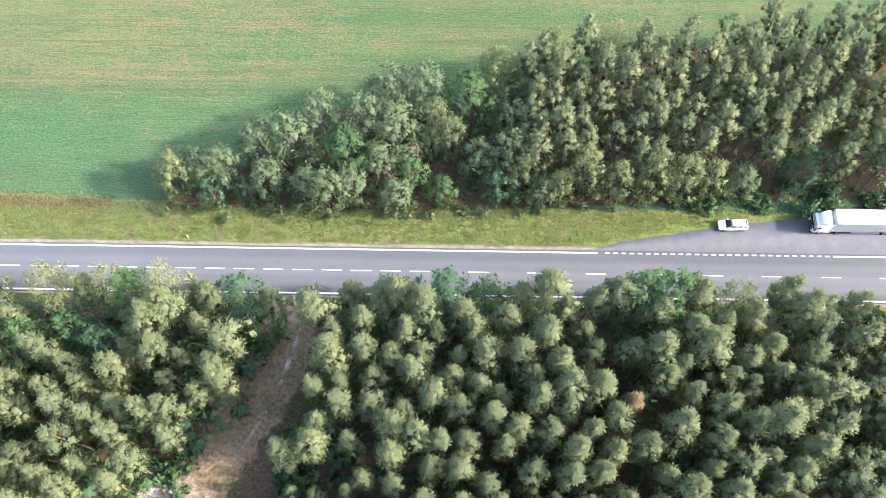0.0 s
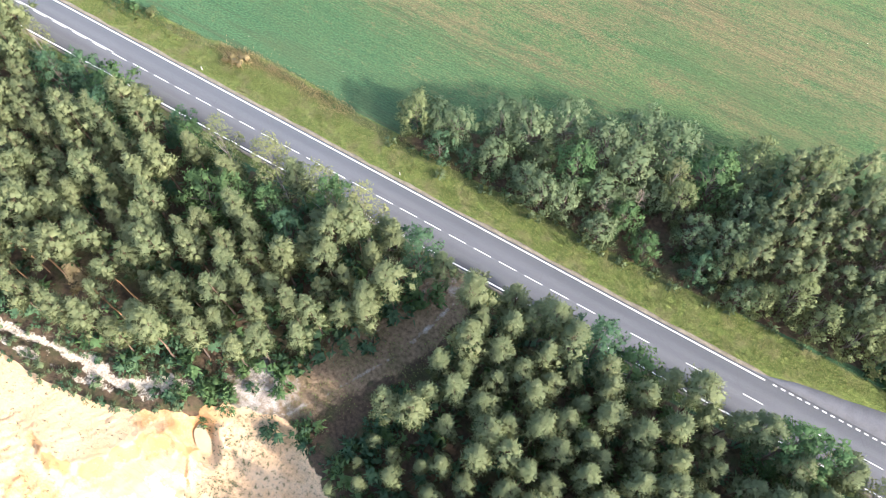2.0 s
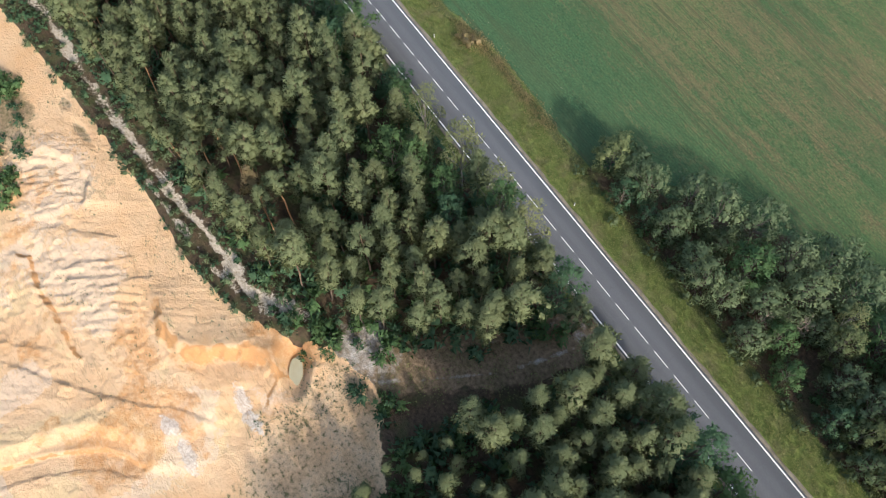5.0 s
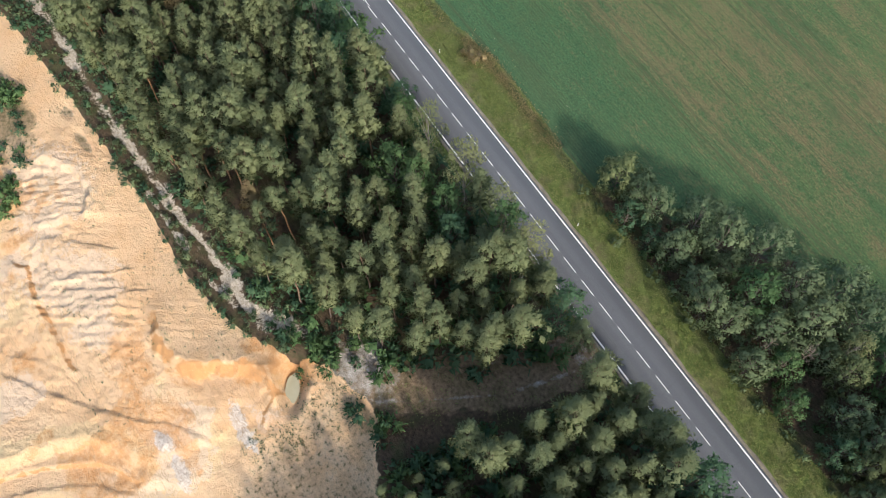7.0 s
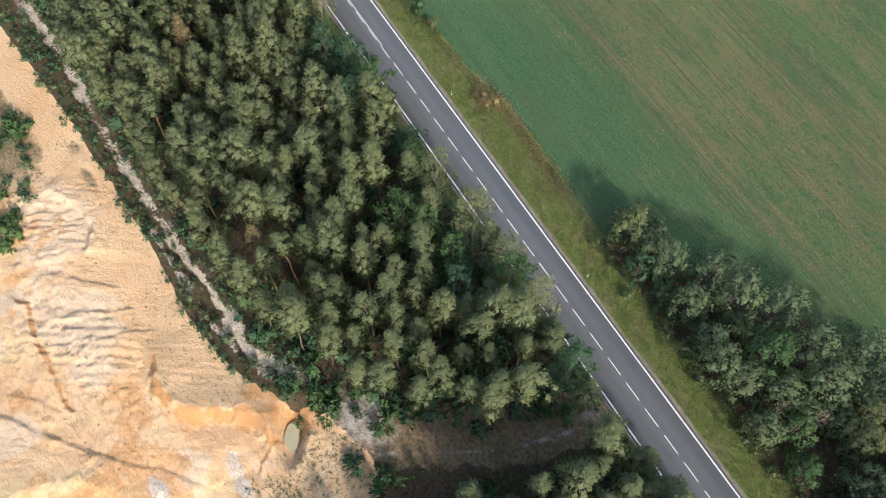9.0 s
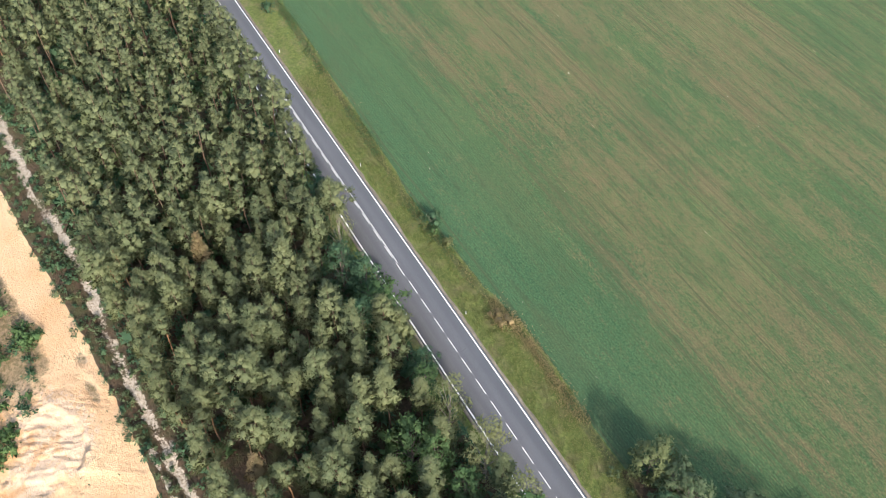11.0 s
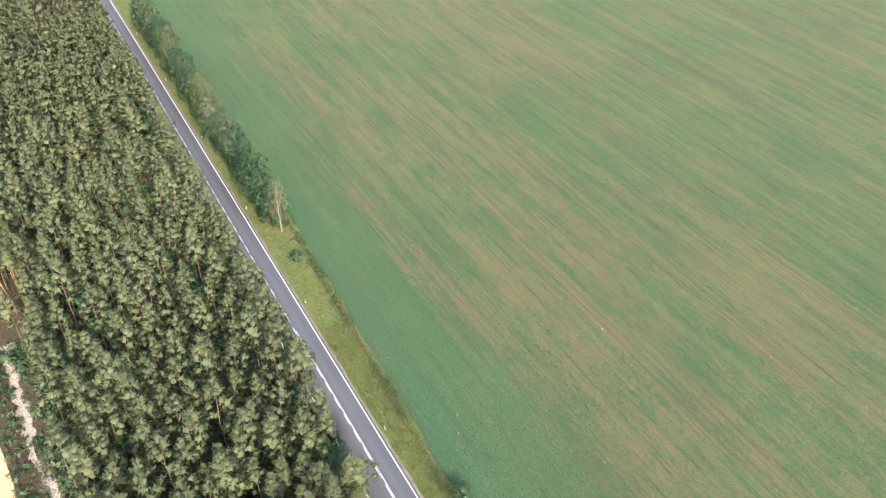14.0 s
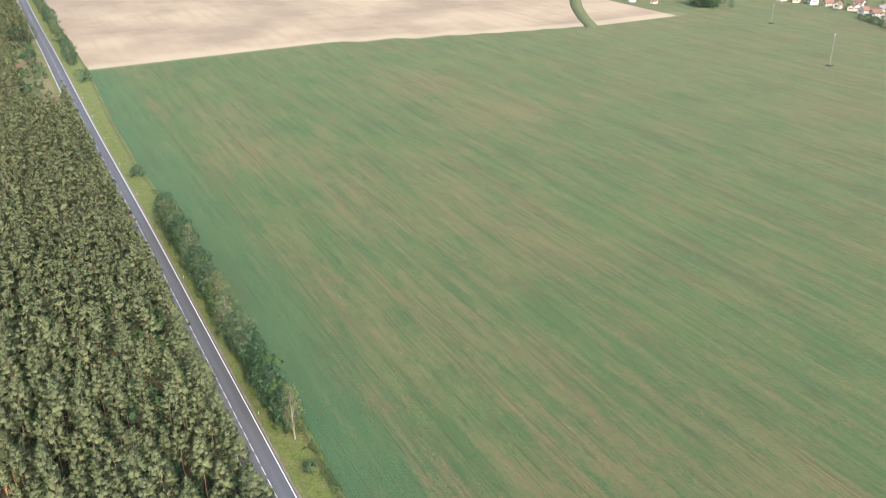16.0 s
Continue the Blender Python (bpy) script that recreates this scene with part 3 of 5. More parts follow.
    # the far west of the pit is overgrown beyond the haul road
    w["scrub"] = np.maximum(step(-x, 96, 104) * step(into, 6.5, 9) * 0.8, step(into, -1, 2) * step(x, -42 - 0.3 * (y + 45), -36 - 0.3 * (y + 45)) * 0.68 * (x > -60))
    w["scrub"] = np.maximum(w["scrub"], 0.35 * step(into, -8, -4) * (1 - step(into, -1.5, -0.2)) * (x < -46) * (x > -230) * (0.5 + 0.6 * fbm(x, y, 0.3, 61)))
    w["brush"] = np.maximum(step(-x, 100, 107) * step(into, 5.0, 7.5) * 0.75, 0.45 * blob(x, y, (-86, -56.5, 4, 3, 60)))
    for spec in ((-104.2, -54.0, 1.7, 0.9, 8), (-96.9, -54.1, 3.0, 0.9, 8)):
        w["brush"] = np.maximum(w["brush"], 0.62 * blob(x, y, spec))
    w["weeds"] = np.maximum(w["weeds"], 0.9 * step(into, -9, -6) * (1 - step(into, -1.2, 0.2)) * (x < -46) * (x > -230))
    d, s, a = near_line(x, y + 0.8 * (fbm(x, y, 0.35, 71) - 0.5) + wob * 0.2, CHALK)
    w["chalk"] = (1 - step(d + 2.6 * (fbm(x, y, 0.5, 72) - 0.45), 0.45, 1.9)) * (0.47 + 0.33 * step(fbm(x, y, 0.2, 73), 0.3, 0.6))
    branch, _, _ = near_line(x, y + 0.8 * (fbm(x, y, 0.35, 74) - 0.5), [(-82, -49.2), (-75, -48.7), (-69, -48.2), (-63, -47.4), (-57, -46.3)])
    w["chalk"] = np.maximum(w["chalk"], (1 - step(branch + 2.2 * (fbm(x, y, 0.5, 75) - 0.42), 0.2, 1.1)) * 0.6)
    z = z + 0.5 * w["chalk"] * (fbm(x, y, 0.9, 76) - 0.5) - 0.4 * np.exp(-(d / 1.2) ** 2)
    w["chalk"] = np.maximum(w["chalk"], 0.55 * (1 - step(np.hypot(x + 52.5, y + 43.3), 1, 4)))
    w["thin"] = np.zeros_like(x)
    for spec in THIN:
        w["thin"] = np.maximum(w["thin"], blob(x, y, spec, 0.6))
    rim_x = np.interp(y, [13, 65, 177, 295, 365, 441, 900], [-584, -588, -581, -551, -538, -538, -620])
    w["stubble"] = step(rim_x - x, -1, 1) * step(y, 14, 15.5) * (1 - step(y, 440, 446))
    w["headland"] = w["stubble"] * (1 - step(np.abs(rim_x - x - 7), 4, 8))
    z = z + 0.10 * (fbm(x, y, 0.5, 81) - 0.5) * (off < -6)
    return z, w


HX, HY = np.arange(-200, 90, 0.5), np.arange(-100, 50, 0.5)
HZ = zones(*np.meshgrid(HX, HY))[0]


def land_height(x, y):
    """Height near the flight's start; further off the land is level."""
    if not (HX[0] < x < HX[-2] and HY[0] < y < HY[-2]):
        return 0.0
    u, v = (x - HX[0]) / 0.5, (y - HY[0]) / 0.5
    i, j = int(u), int(v)
    u, v = u - i, v - j
    return float((HZ[j, i] * (1 - u) + HZ[j, i + 1] * u) * (1 - v) + (HZ[j + 1, i] * (1 - u) + HZ[j + 1, i + 1] * u) * v)


def spaced(breaks):
    out = [np.arange(a, b, s) for a, b, s in breaks]
    return np.concatenate(out + [[breaks[-1][1]]])


def quad_mesh(name, verts, faces, mat, normals=None):
    me = bpy.data.meshes.new(name)
    verts, faces = np.asarray(verts, np.float32), np.asarray(faces, np.int32)
    k = faces.shape[1]
    me.vertices.add(len(verts)), me.loops.add(faces.size), me.polygons.add(len(faces))
    me.vertices.foreach_set("co", verts.ravel())
    me.loops.foreach_set("vertex_index", faces.ravel())
    me.polygons.foreach_set("loop_start", np.arange(0, faces.size, k, dtype=np.int32))
    me.update(calc_edges=True)
    if normals is not None:
        me.normals_split_custom_set_from_vertices(np.asarray(normals, np.float32).tolist())
    me.materials.append(mat)
    return me


def build_ground():
    far = [40, 60, 90, 140, 220, 350, 560, 900]
    xs = np.concatenate([-1000 - np.cumsum(far)[::-1], spaced([(-1000, -560, 10), (-560, -230, 5), (-230, -135, 2), (-135, -105, 1), (-105, -36, 0.28), (-36, -14, 0.5), (-14, 110, 2), (110, 300, 12)]), 300 + np.cumsum(far)])
    ys = np.concatenate([-400 - np.cumsum(far)[::-1], spaced([(-400, -130, 14), (-130, -98, 2), (-98, -40, 0.28), (-40, -34, 0.5), (-34, 16, 0.9), (16, 60, 4), (60, 700, 12)]), 700 + np.cumsum(far)])
    gx, gy = np.meshgrid(xs, ys)
    x, y = gx.ravel(), gy.ravel()
    z, w = zones(x, y)
    nx, ny = len(xs), len(ys)
    i = (np.arange(ny - 1)[:, None] * nx + np.arange(nx - 1)[None, :]).ravel()
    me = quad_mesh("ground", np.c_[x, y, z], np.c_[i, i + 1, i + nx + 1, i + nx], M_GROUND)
    for key, value in w.items():
        me.attributes.new(key, "FLOAT", "POINT").data.foreach_set("value", np.asarray(value, np.float32))
    me.polygons.foreach_set("use_smooth", np.ones(len(me.polygons), bool))
    return tagged(new("ground", me), "green drilled field, grassy verge, woodland floor and pale sand pit", "ground", kind="structure")


build_ground()


def grass_lane():
    """A green lane across the stubble."""
    mid = np.array([(-534, 355), (-541, 360), (-565, 372), (-590, 386), (-615, 401), (-640, 418)], float)
    side = np.array([0.53, 0.85])
    v = [(*(p + side * o), z) for z in (0.07, -0.1) for o in (-5.0, 5.0) for p in mid]
    n = len(mid)
    f = [(k + 1, k, k + n, k + n + 1) for k in range(n - 1)] + [(k, k + 1, k + 1 + 2 * n, k + 2 * n) for k in range(n - 1)] + [(k + 1 + n, k + n, k + 3 * n, k + 1 + 3 * n) for k in range(n - 1)]
    tagged(new("grass_lane", quad_mesh("grass_lane", v, f, M_GROUND)), "green grassy lane across the pale stubble field", "lane", kind="structure")


grass_lane()


def strip(name, xs, y_lo, y_hi, z_top, mat, depth=0.3, follow=True):
    """A slab between two edges (functions or numbers of x), along the road."""
    xs = np.asarray(xs, float)
    m = road_mid(xs) if follow else xs * 0
    lo = m + (y_lo(xs) if callable(y_lo) else y_lo)
    hi = m + (y_hi(xs) if callable(y_hi) else y_hi)
    n = len(xs)
    v = np.concatenate([np.c_[xs, lo, np.full(n, z_top)], np.c_[xs, hi, np.full(n, z_top)], np.c_[xs, lo, np.full(n, z_top - depth)], np.c_[xs, hi, np.full(n, z_top - depth)]])
    k = np.arange(n - 1)
    f = np.concatenate([np.c_[k, k + 1, n + k + 1, n + k], np.c_[2 * n + k, 2 * n + k + 1, k + 1, k], np.c_[n + k, n + k + 1, 3 * n + k + 1, 3 * n + k]])
    return quad_mesh(name, v, f, mat)


ROAD_X = np.concatenate([np.arange(-1700, -300, 20.0), np.arange(-300, 320, 4.0)])
road = tagged(new("road", strip("road", ROAD_X, -4.15, 3.9, 0.06, M_ASPHALT)), "grey two-lane asphalt road with white markings", "road", kind="structure")


def under(name, me, parent, label=""):
    ob = new(name, me)
    ob.parent = parent
    return tagged(ob, label)


under("edge_line", strip("edge_line", ROAD_X, -3.93, -3.68, 0.068, M_PAINT, 0.004), road, "solid white edge line")
wx = ROAD_X[ROAD_X <= 24]
under("edge_line", strip("edge_line", wx, 3.38, 3.63, 0.068, M_PAINT, 0.004), road, "solid white edge line")
under("edge_line", strip("edge_line", np.arange(60.5, 320, 6), 3.38, 3.63, 0.068, M_PAINT, 0.004), road, "solid white edge line")
under("solid_line", strip("solid_line", np.arange(-152, -92, 3.0), 0.09, 0.21, 0.068, M_PAINT, 0.004), road)
wob_edge = lambda s, a: (lambda x: s + a * (fbm(x, x * 0 + s, 0.4, 15) - 0.5))
under("shoulder", strip("shoulder", np.arange(-900, 30, 1.5), 3.88, wob_edge(4.45, 0.6), 0.035, M_SHOULDER), road, "narrow gravel shoulder")
under("shoulder", strip("shoulder", np.arange(-900, 120, 1.5), wob_edge(-4.6, 0.5), -4.13, 0.035, M_SHOULDER), road, "narrow gravel shoulder")
dash_me = strip("lane_dash", [0, 3.1], -0.07, 0.07, 0.068, M_PAINT, 0.004, False)
short_me = strip("lane_dash", [0, 0.7], -0.11, 0.11, 0.068, M_PAINT, 0.004, False)
for x in [-41 + 4.5 * k for k in range(-70, 9)] + [-365 - 9 * k for k in range(60)] + [-5 + 9 * k for k in range(1, 16)]:
    ob = under("lane_dash", dash_me, road)
    ob.location = (x, float(road_mid(np.array(x))) - (0.12 if -155 < x < -92 else 0), 0)
for k in range(28):
    under("lane_dash", short_me, road).location = (25.2 + 1.26 * k, 3.5, 0)
layby = strip("layby", np.arange(20, 130, 2.0), 3.86, lambda x: np.interp(x, [20, 23.6, 28.3, 41.3, 51.7, 58.5, 70, 84, 130], [3.9, 4.2, 5.5, 8.0, 9.4, 10.1, 11.6, 12, 12]) + 0.35 * (fbm(x, x * 0, 0.5, 19) - 0.5), 0.052, M_LAYBY, 0.3, False)
tagged(new("layby", layby), "grey asphalt lay-by beside the road", "lay-by", kind="structure")

# ---- trees: shapes ----
class Heap:
    """Triangles gathered into one mesh."""

    def __init__(self):
        self.v, self.f, self.n, self.count = [], [], [], 0

    def add(self, v, f, normals):
        f = np.asarray(f)
        if f.shape[1] == 4:
            f = np.concatenate([f[:, [0, 1, 2]], f[:, [0, 2, 3]]])
        self.v.append(v), self.f.append(f + self.count), self.n.append(normals)
        self.count += len(v)

    def arrays(self):
        return np.concatenate(self.v), np.concatenate(self.f), np.concatenate(self.n)

    def mesh(self, name, mat, smooth=True):
        v, f, nn = self.arrays()
        return quad_mesh(name, v, f, mat, nn if smooth else None)


def unit(v):
    return v / (np.linalg.norm(v, axis=-1, keepdims=True) + 1e-9)


def leaves(r, centres, axis, length, width, round_from, flat=0.35):
    """Pointed leaves or needle tufts at centres along axis; their shading leans outwards from round_from."""
    n = len(centres)
    axis = unit(axis)
    side = unit(np.cross(axis, r.normal(size=(n, 3))))
    face = np.cross(axis, side)
    ln, wd = (length * r.uniform(0.65, 1.35, n))[:, None], (width * r.uniform(0.7, 1.3, n))[:, None]
    a, b = centres - axis * ln * 0.4, centres + axis * ln * 0.6
    out = unit(centres - round_from)
    turn = np.sign((face * out).sum(-1, keepdims=True) + 1e-6)
    face, side = face * turn, side * turn
    v = np.stack([b, a + side * wd * 0.5, a - side * wd * 0.5], 1).reshape(-1, 3)
    nn = unit(out * (1 - flat) + face * flat + np.array([0, 0, 0.15]))
    return v, np.arange(3 * n).reshape(-1, 3), np.repeat(nn, 3, 0)


def tube(pts, radii, sides=6):
    """A tapered limb along points."""
    pts, rings = np.asarray(pts, float), []
    for k, p in enumerate(pts):
        d = unit(pts[min(k + 1, len(pts) - 1)] - pts[max(k - 1, 0)])
        u = unit(np.cross(d, [0.3, 1, 0.1] if abs(d[1]) < 0.9 else [1, 0, 0]))
        w = np.cross(d, u)
        t = np.arange(sides) * 2 * np.pi / sides
        rings.append((p, np.cos(t)[:, None] * u + np.sin(t)[:, None] * w, radii[k]))
    v = np.concatenate([p + o * rad for p, o, rad in rings])
    nn = np.concatenate([o for p, o, rad in rings])
    f = []
    for k in range(len(pts) - 1):
        for s in range(sides):
            f.append((k * sides + s, k * sides + (s + 1) % sides, (k + 1) * sides + (s + 1) % sides, (k + 1) * sides + s))
    return v, np.array(f), nn


def cube_ball(cuts):
    """Corners and quads of a cube drawn out to a ball."""
    g, verts, index, quads = np.linspace(-1, 1, cuts + 1), [], {}, []

    def corner(p):
        key = tuple(np.round(p, 4))
        if key not in index:
            index[key] = len(verts)
            verts.append(p)
        return index[key]
    for axis in range(3):
        for s in (-1, 1):
            for i in range(cuts):
                for j in range(cuts):
                    q = []
                    for a, b in ((i, j), (i + 1, j), (i + 1, j + 1), (i, j + 1)):
                        p = np.zeros(3)
                        p[axis], p[(axis + 1) % 3], p[(axis + 2) % 3] = s, g[a], g[b]
                        q.append(corner(p))
                    quads.append(q if s > 0 else q[::-1])
    return unit(np.array(verts)), np.array(quads)


BALL_FINE, BALL_ROUGH = cube_ball(2), cube_ball(1)


def core(r, centre, size, heart, rough=False):
    """The dense twiggy inside of a clump of leaves: a lumpy, uneven body."""
    v, f = BALL_ROUGH if rough else BALL_FINE
    k = r.uniform(0.7, 1.2, (len(v), 1))
    return centre + v * k * size, f, unit(v * 0.5 + unit(centre - heart) * 0.5 + [0, 0, 0.1])


def pine_shape(seed, height=17.0, wide=1.6, bare=0.52, clumps=40, per=56, needle=(0.36, 0.17), rough=False, dead=0):
    """Scots pine: a bare reddish stem and a crown of separate, domed clumps of needles. Returns stem and crown heaps."""
    r = np.random.default_rng(seed)
    stem, crown = Heap(), Heap()
    lean = r.normal(0, 0.35, 2)
    zs = np.linspace(0, height * 0.97, 7)
    mid = np.c_[lean[0] * (zs / height) ** 2 + 0.12 * np.sin(zs * 0.7 + seed), lean[1] * (zs / height) ** 2 + 0.1 * np.cos(zs * 0.6), zs]
    stem.add(*tube(mid, np.interp(zs, [0, height * 0.6, height], [0.16, 0.10, 0.03]), 5 if rough else 6))
    z0 = height * bare
    at = lambda z: np.array([np.interp(z, zs, mid[:, 0]), np.interp(z, zs, mid[:, 1]), z])
    for k in range(0 if rough else 5 + dead):  # dead stubs under the crown
        c, a = at(z0 * r.uniform(0.6, 1.05)), r.uniform(0, 6.28)
        stem.add(*tube([c, c + [math.cos(a) * 0.7, math.sin(a) * 0.7, 0.1], c + [math.cos(a) * 1.3, math.sin(a) * 1.3, -0.1]], [0.03, 0.02, 0.008], 3))
    tall = height - z0
    heart = at(z0 + tall * 0.35)
    lop = r.uniform(0.55, 1.4, 6)
    blunt = r.uniform(0.95, 1.7)
    for k in range(clumps):
        f = 1 - ((k + 0.3) / clumps) ** 0.72  # height in the crown, from the top down
        z = z0 + tall * (0.03 + 0.95 * f) + r.normal(0, 0.18)
        prof = wide * (1 - f ** blunt) ** 0.85 * min(1.0, 0.62 + 1.5 * f)
        a = k * 2.39996 + r.normal(0, 0.35)
        rad = 0.0 if k == 0 else prof * r.uniform(0.62, 1.12) * lop[int((a % 6.283) / 1.0473) % 6]
        c = at(z)
        d = np.array([math.cos(a), math.sin(a), 0.0])
        p = c + d * rad
        if rad > 0.8 and not rough and k % 2:
            stem.add(*tube([c - [0, 0, 0.4 * rad], c + d * rad * 0.5 - [0, 0, 0.25], p], [0.045, 0.03, 0.01], 3))
        body = np.array([0.62, 0.62, 0.50]) * r.uniform(0.75, 1.25) * (1.12 - 0.42 * f) * (0.7 + 0.19 * wide)
        up = unit(d * min(1, rad) * 0.55 + [0, 0, 1.0])
        crown.add(*core(r, p - up * 0.12, body * (0.8 if rough else 0.74), heart, True))
        n = int(per * r.uniform(0.75, 1.25))
        dirs = unit(r.normal(0, 1, (n, 3)) + up * 0.5)
        q = p + dirs * body * r.uniform(0.62, 1.32, (n, 1)) + r.normal(0, 0.06, (n, 3))
        crown.add(*leaves(r, q, dirs + up * 0.5 + r.normal(0, 0.45, (n, 3)), needle[0], needle[1], p * 0.55 + heart * 0.45 - up * 0.25, 0.2 if rough else 0.26))
    return stem, crown


def broad_shape(seed, height=11.0, wide=2.6, low=0.12, lumps=58, per=38, leaf=0.36, spread=0.56, slim=1.0, cores=2):
    """Broad-leaved tree: forked limbs and an uneven crown of leaf clumps."""
    r = np.random.default_rng(seed)
    stem, crown = Heap(), Heap()
    h0 = height * max(low, 0.1)
    stem.add(*tube([(0, 0, 0), (0.08, 0.05, h0), (0.1, -0.1, height * 0.5), (0.0, 0.05, height * 0.85)], [0.2 * height / 12, 0.15 * height / 12, 0.08, 0.02], 7))
    heart = np.array([0, 0, height * (0.42 + low * 0.4)])
    lop = r.uniform(0.75, 1.2, 6)
    for k in range(lumps):
        zf = 1 - (k + 0.5) / lumps
        a = k * 2.39996 + r.normal(0, 0.3)
        z = max(height * (low + (0.95 - low) * zf) + r.normal(0, 0.25), 0.6)
        prof = wide * slim * (math.sin(math.pi * min(1, 0.15 + 0.8 * zf)) ** 0.75) * r.uniform(0.5, 1.12) * lop[int((a % 6.283) / 1.0473) % 6]
        e = np.array([math.cos(a) * prof, math.sin(a) * prof, z])
        if k % 3 == 0:
            root = np.array([0.05, 0, max(h0 * 0.8, e[2] * 0.5)])
            stem.add(*tube([root, (root + e) * 0.5 + [0, 0, 0.25], e * [0.95, 0.95, 1]], [0.06, 0.04, 0.012], 4))
        s = spread * r.uniform(0.8, 1.25) * (0.6 + 0.16 * wide)
        if cores and k % cores == 0:
            crown.add(*core(r, e, np.array([s, s, s * 0.85]) * 0.7, heart, True))
        n = int(per * r.uniform(0.8, 1.2))
        dirs = unit(r.normal(0, 1, (n, 3)) + unit(e - heart) * 0.35)
        p = e + dirs * s * r.uniform(0.7, 1.5, (n, 1)) * [0.9, 0.9, 1.1]
        crown.add(*leaves(r, p, dirs * 0.6 + r.normal(0, 0.6, (n, 3)) + [0, 0, 0.2], leaf, leaf * 0.7, heart * 0.45 + e * 0.55, 0.32))
    return stem, crown


def dead_shape(seed, height=8.0):
    """A leafless tree: stem and forked twigs."""
    r = np.random.default_rng(seed)
    stem, twigs = Heap(), Heap()
    stem.add(*tube([(0, 0, 0), (0.2, 0.1, height * 0.5), (0.1, 0.3, height)], [0.16, 0.1, 0.02], 6))
    for k in range(26):
        z = height * r.uniform(0.3, 0.98)
        a = r.uniform(0, 6.28)
        ln = r.uniform(0.8, 2.3) * (1.15 - z / height * 0.6)
        p0 = np.array([0.15, 0.15, z])
        d = np.array([math.cos(a), math.sin(a), 0.45])
        p1 = p0 + d * ln
        twigs.add(*tube([p0, (p0 + p1) / 2 + r.normal(0, 0.1, 3), p1], [0.045, 0.03, 0.01], 4))
        for j in range(3):
            q = p0 + d * ln * r.uniform(0.4, 0.95)
            twigs.add(*tube([q, q + unit(d + r.normal(0, 0.7, 3)) * r.uniform(0.4, 0.9)], [0.02, 0.008], 4))
    return stem, twigs


def bush_shape(seed, height=1.6, wide=1.3, lumps=18, per=26, leaf=0.28, cores=3):
    r = np.random.default_rng(seed)
    stem, crown = Heap(), Heap()
    for k in range(5):
        a = r.uniform(0, 6.28)
        stem.add(*tube([(0, 0, 0), (math.cos(a) * wide * 0.3, math.sin(a) * wide * 0.3, height * 0.45), (math.cos(a) * wide * 0.6, math.sin(a) * wide * 0.6, height * 0.8)], [0.04, 0.03, 0.01], 4))
    heart = np.array([0, 0, height * 0.3])
    for k in range(lumps):
        a, u = r.uniform(0, 6.28), r.uniform(0.05, 1)
        e = np.array([math.cos(a) * wide * math.sqrt(1 - (u * 0.85) ** 2) * r.uniform(0.4, 1), math.sin(a) * wide * math.sqrt(1 - (u * 0.85) ** 2) * r.uniform(0.4, 1), height * (0.12 + 0.8 * u)])
        off = r.normal(0, 1, (per, 3)) * wide * 0.22
        if k % cores == 0:
            crown.add(*core(r, e * [0.8, 0.8, 0.85], np.full(3, wide * 0.3), heart, True))
        crown.add(*leaves(r, np.maximum(e + off, [-99, -99, 0.05]), off + unit(e - heart) * wide * 0.3 + r.normal(0, 0.2, (per, 3)), leaf, leaf * 0.7, heart, 0.4))
    return stem, crown


def proto(name, shapes, bark_mat, leaf_mat, label, category="tree", leafy="crown"):
    """A thing of stem and crown, the pattern from which copies are made."""
    base = new(name)
    stem, crown = shapes
    under("trunk" if category == "tree" else "stems", stem.mesh("trunk", bark_mat), base)
    under(leafy, crown.mesh(leafy, leaf_mat), base)
    base.empty_display_size = 0.5
    return tagged(base, label, category)


def stand(ob, x, y, size, turn, group="", label="", tilt=0.0):
    """A copy of a pattern on the ground."""
    m = pose(x, y, land_height(x, y) - 0.05, tilt, tilt * 0.5, turn) @ Matrix.Diagonal((size, size, size, 1))
    return tagged(copy_thing(ob, m), label, group=group)


class Wood:
    """A far stand of trees gathered into one mesh of crowns and one of stems."""

    def __init__(self):
        self.parts = {}

    def add(self, key, heap, x, y, z, size, turn, tone):
        v, f, nn = heap.arrays()
        c, s = math.cos(turn), math.sin(turn)
        rot = np.array([[c, s, 0], [-s, c, 0], [0, 0, 1]])
        got = self.parts.setdefault(key, ([], [], [], [], [0]))
        got[0].append(v @ rot * size + [x, y, z]), got[1].append(f + got[4][0]), got[2].append(nn @ rot), got[3].append(np.full(len(v), tone))
        got[4][0] += len(v)

    def build(self, name, mats, label, category):
        base = tagged(new(name), label, category, kind="stuff")
        for key, (v, f, nn, tone, _) in self.parts.items():
            me = quad_mesh(key, np.concatenate(v), np.concatenate(f), mats[key], np.concatenate(nn))
            me.attributes.new("tone", "FLOAT", "POINT").data.foreach_set("value", np.concatenate(tone).astype(np.float32))
            under(key, me, base)
        return base


# ---- trees: patterns ----
PINES = [proto("pine_tree", pine_shape(100 + k, h, w, b), M_BARK, M_PINE, "scots pine with a bare reddish stem and tufted grey-green crown")
         for k, (h, w, b) in enumerate([(18, 2.15, 0.48), (19, 2.35, 0.53), (17, 1.9, 0.44), (18.5, 2.7, 0.58), (16, 2.2, 0.42), (19.5, 2.0, 0.48), (18, 1.8, 0.40), (17.5, 2.55, 0.54)])]
DRY = proto("pine_tree", pine_shape(141, 17, 1.5, 0.5), M_BARK, M_PINE_DRY, "dying pine with dry brownish needles")
TALL = proto("pine_tree", pine_shape(149, 20, 1.9, 0.70, 26, dead=9), M_BARK_RED, M_PINE, "tall pine with a long bare reddish stem")
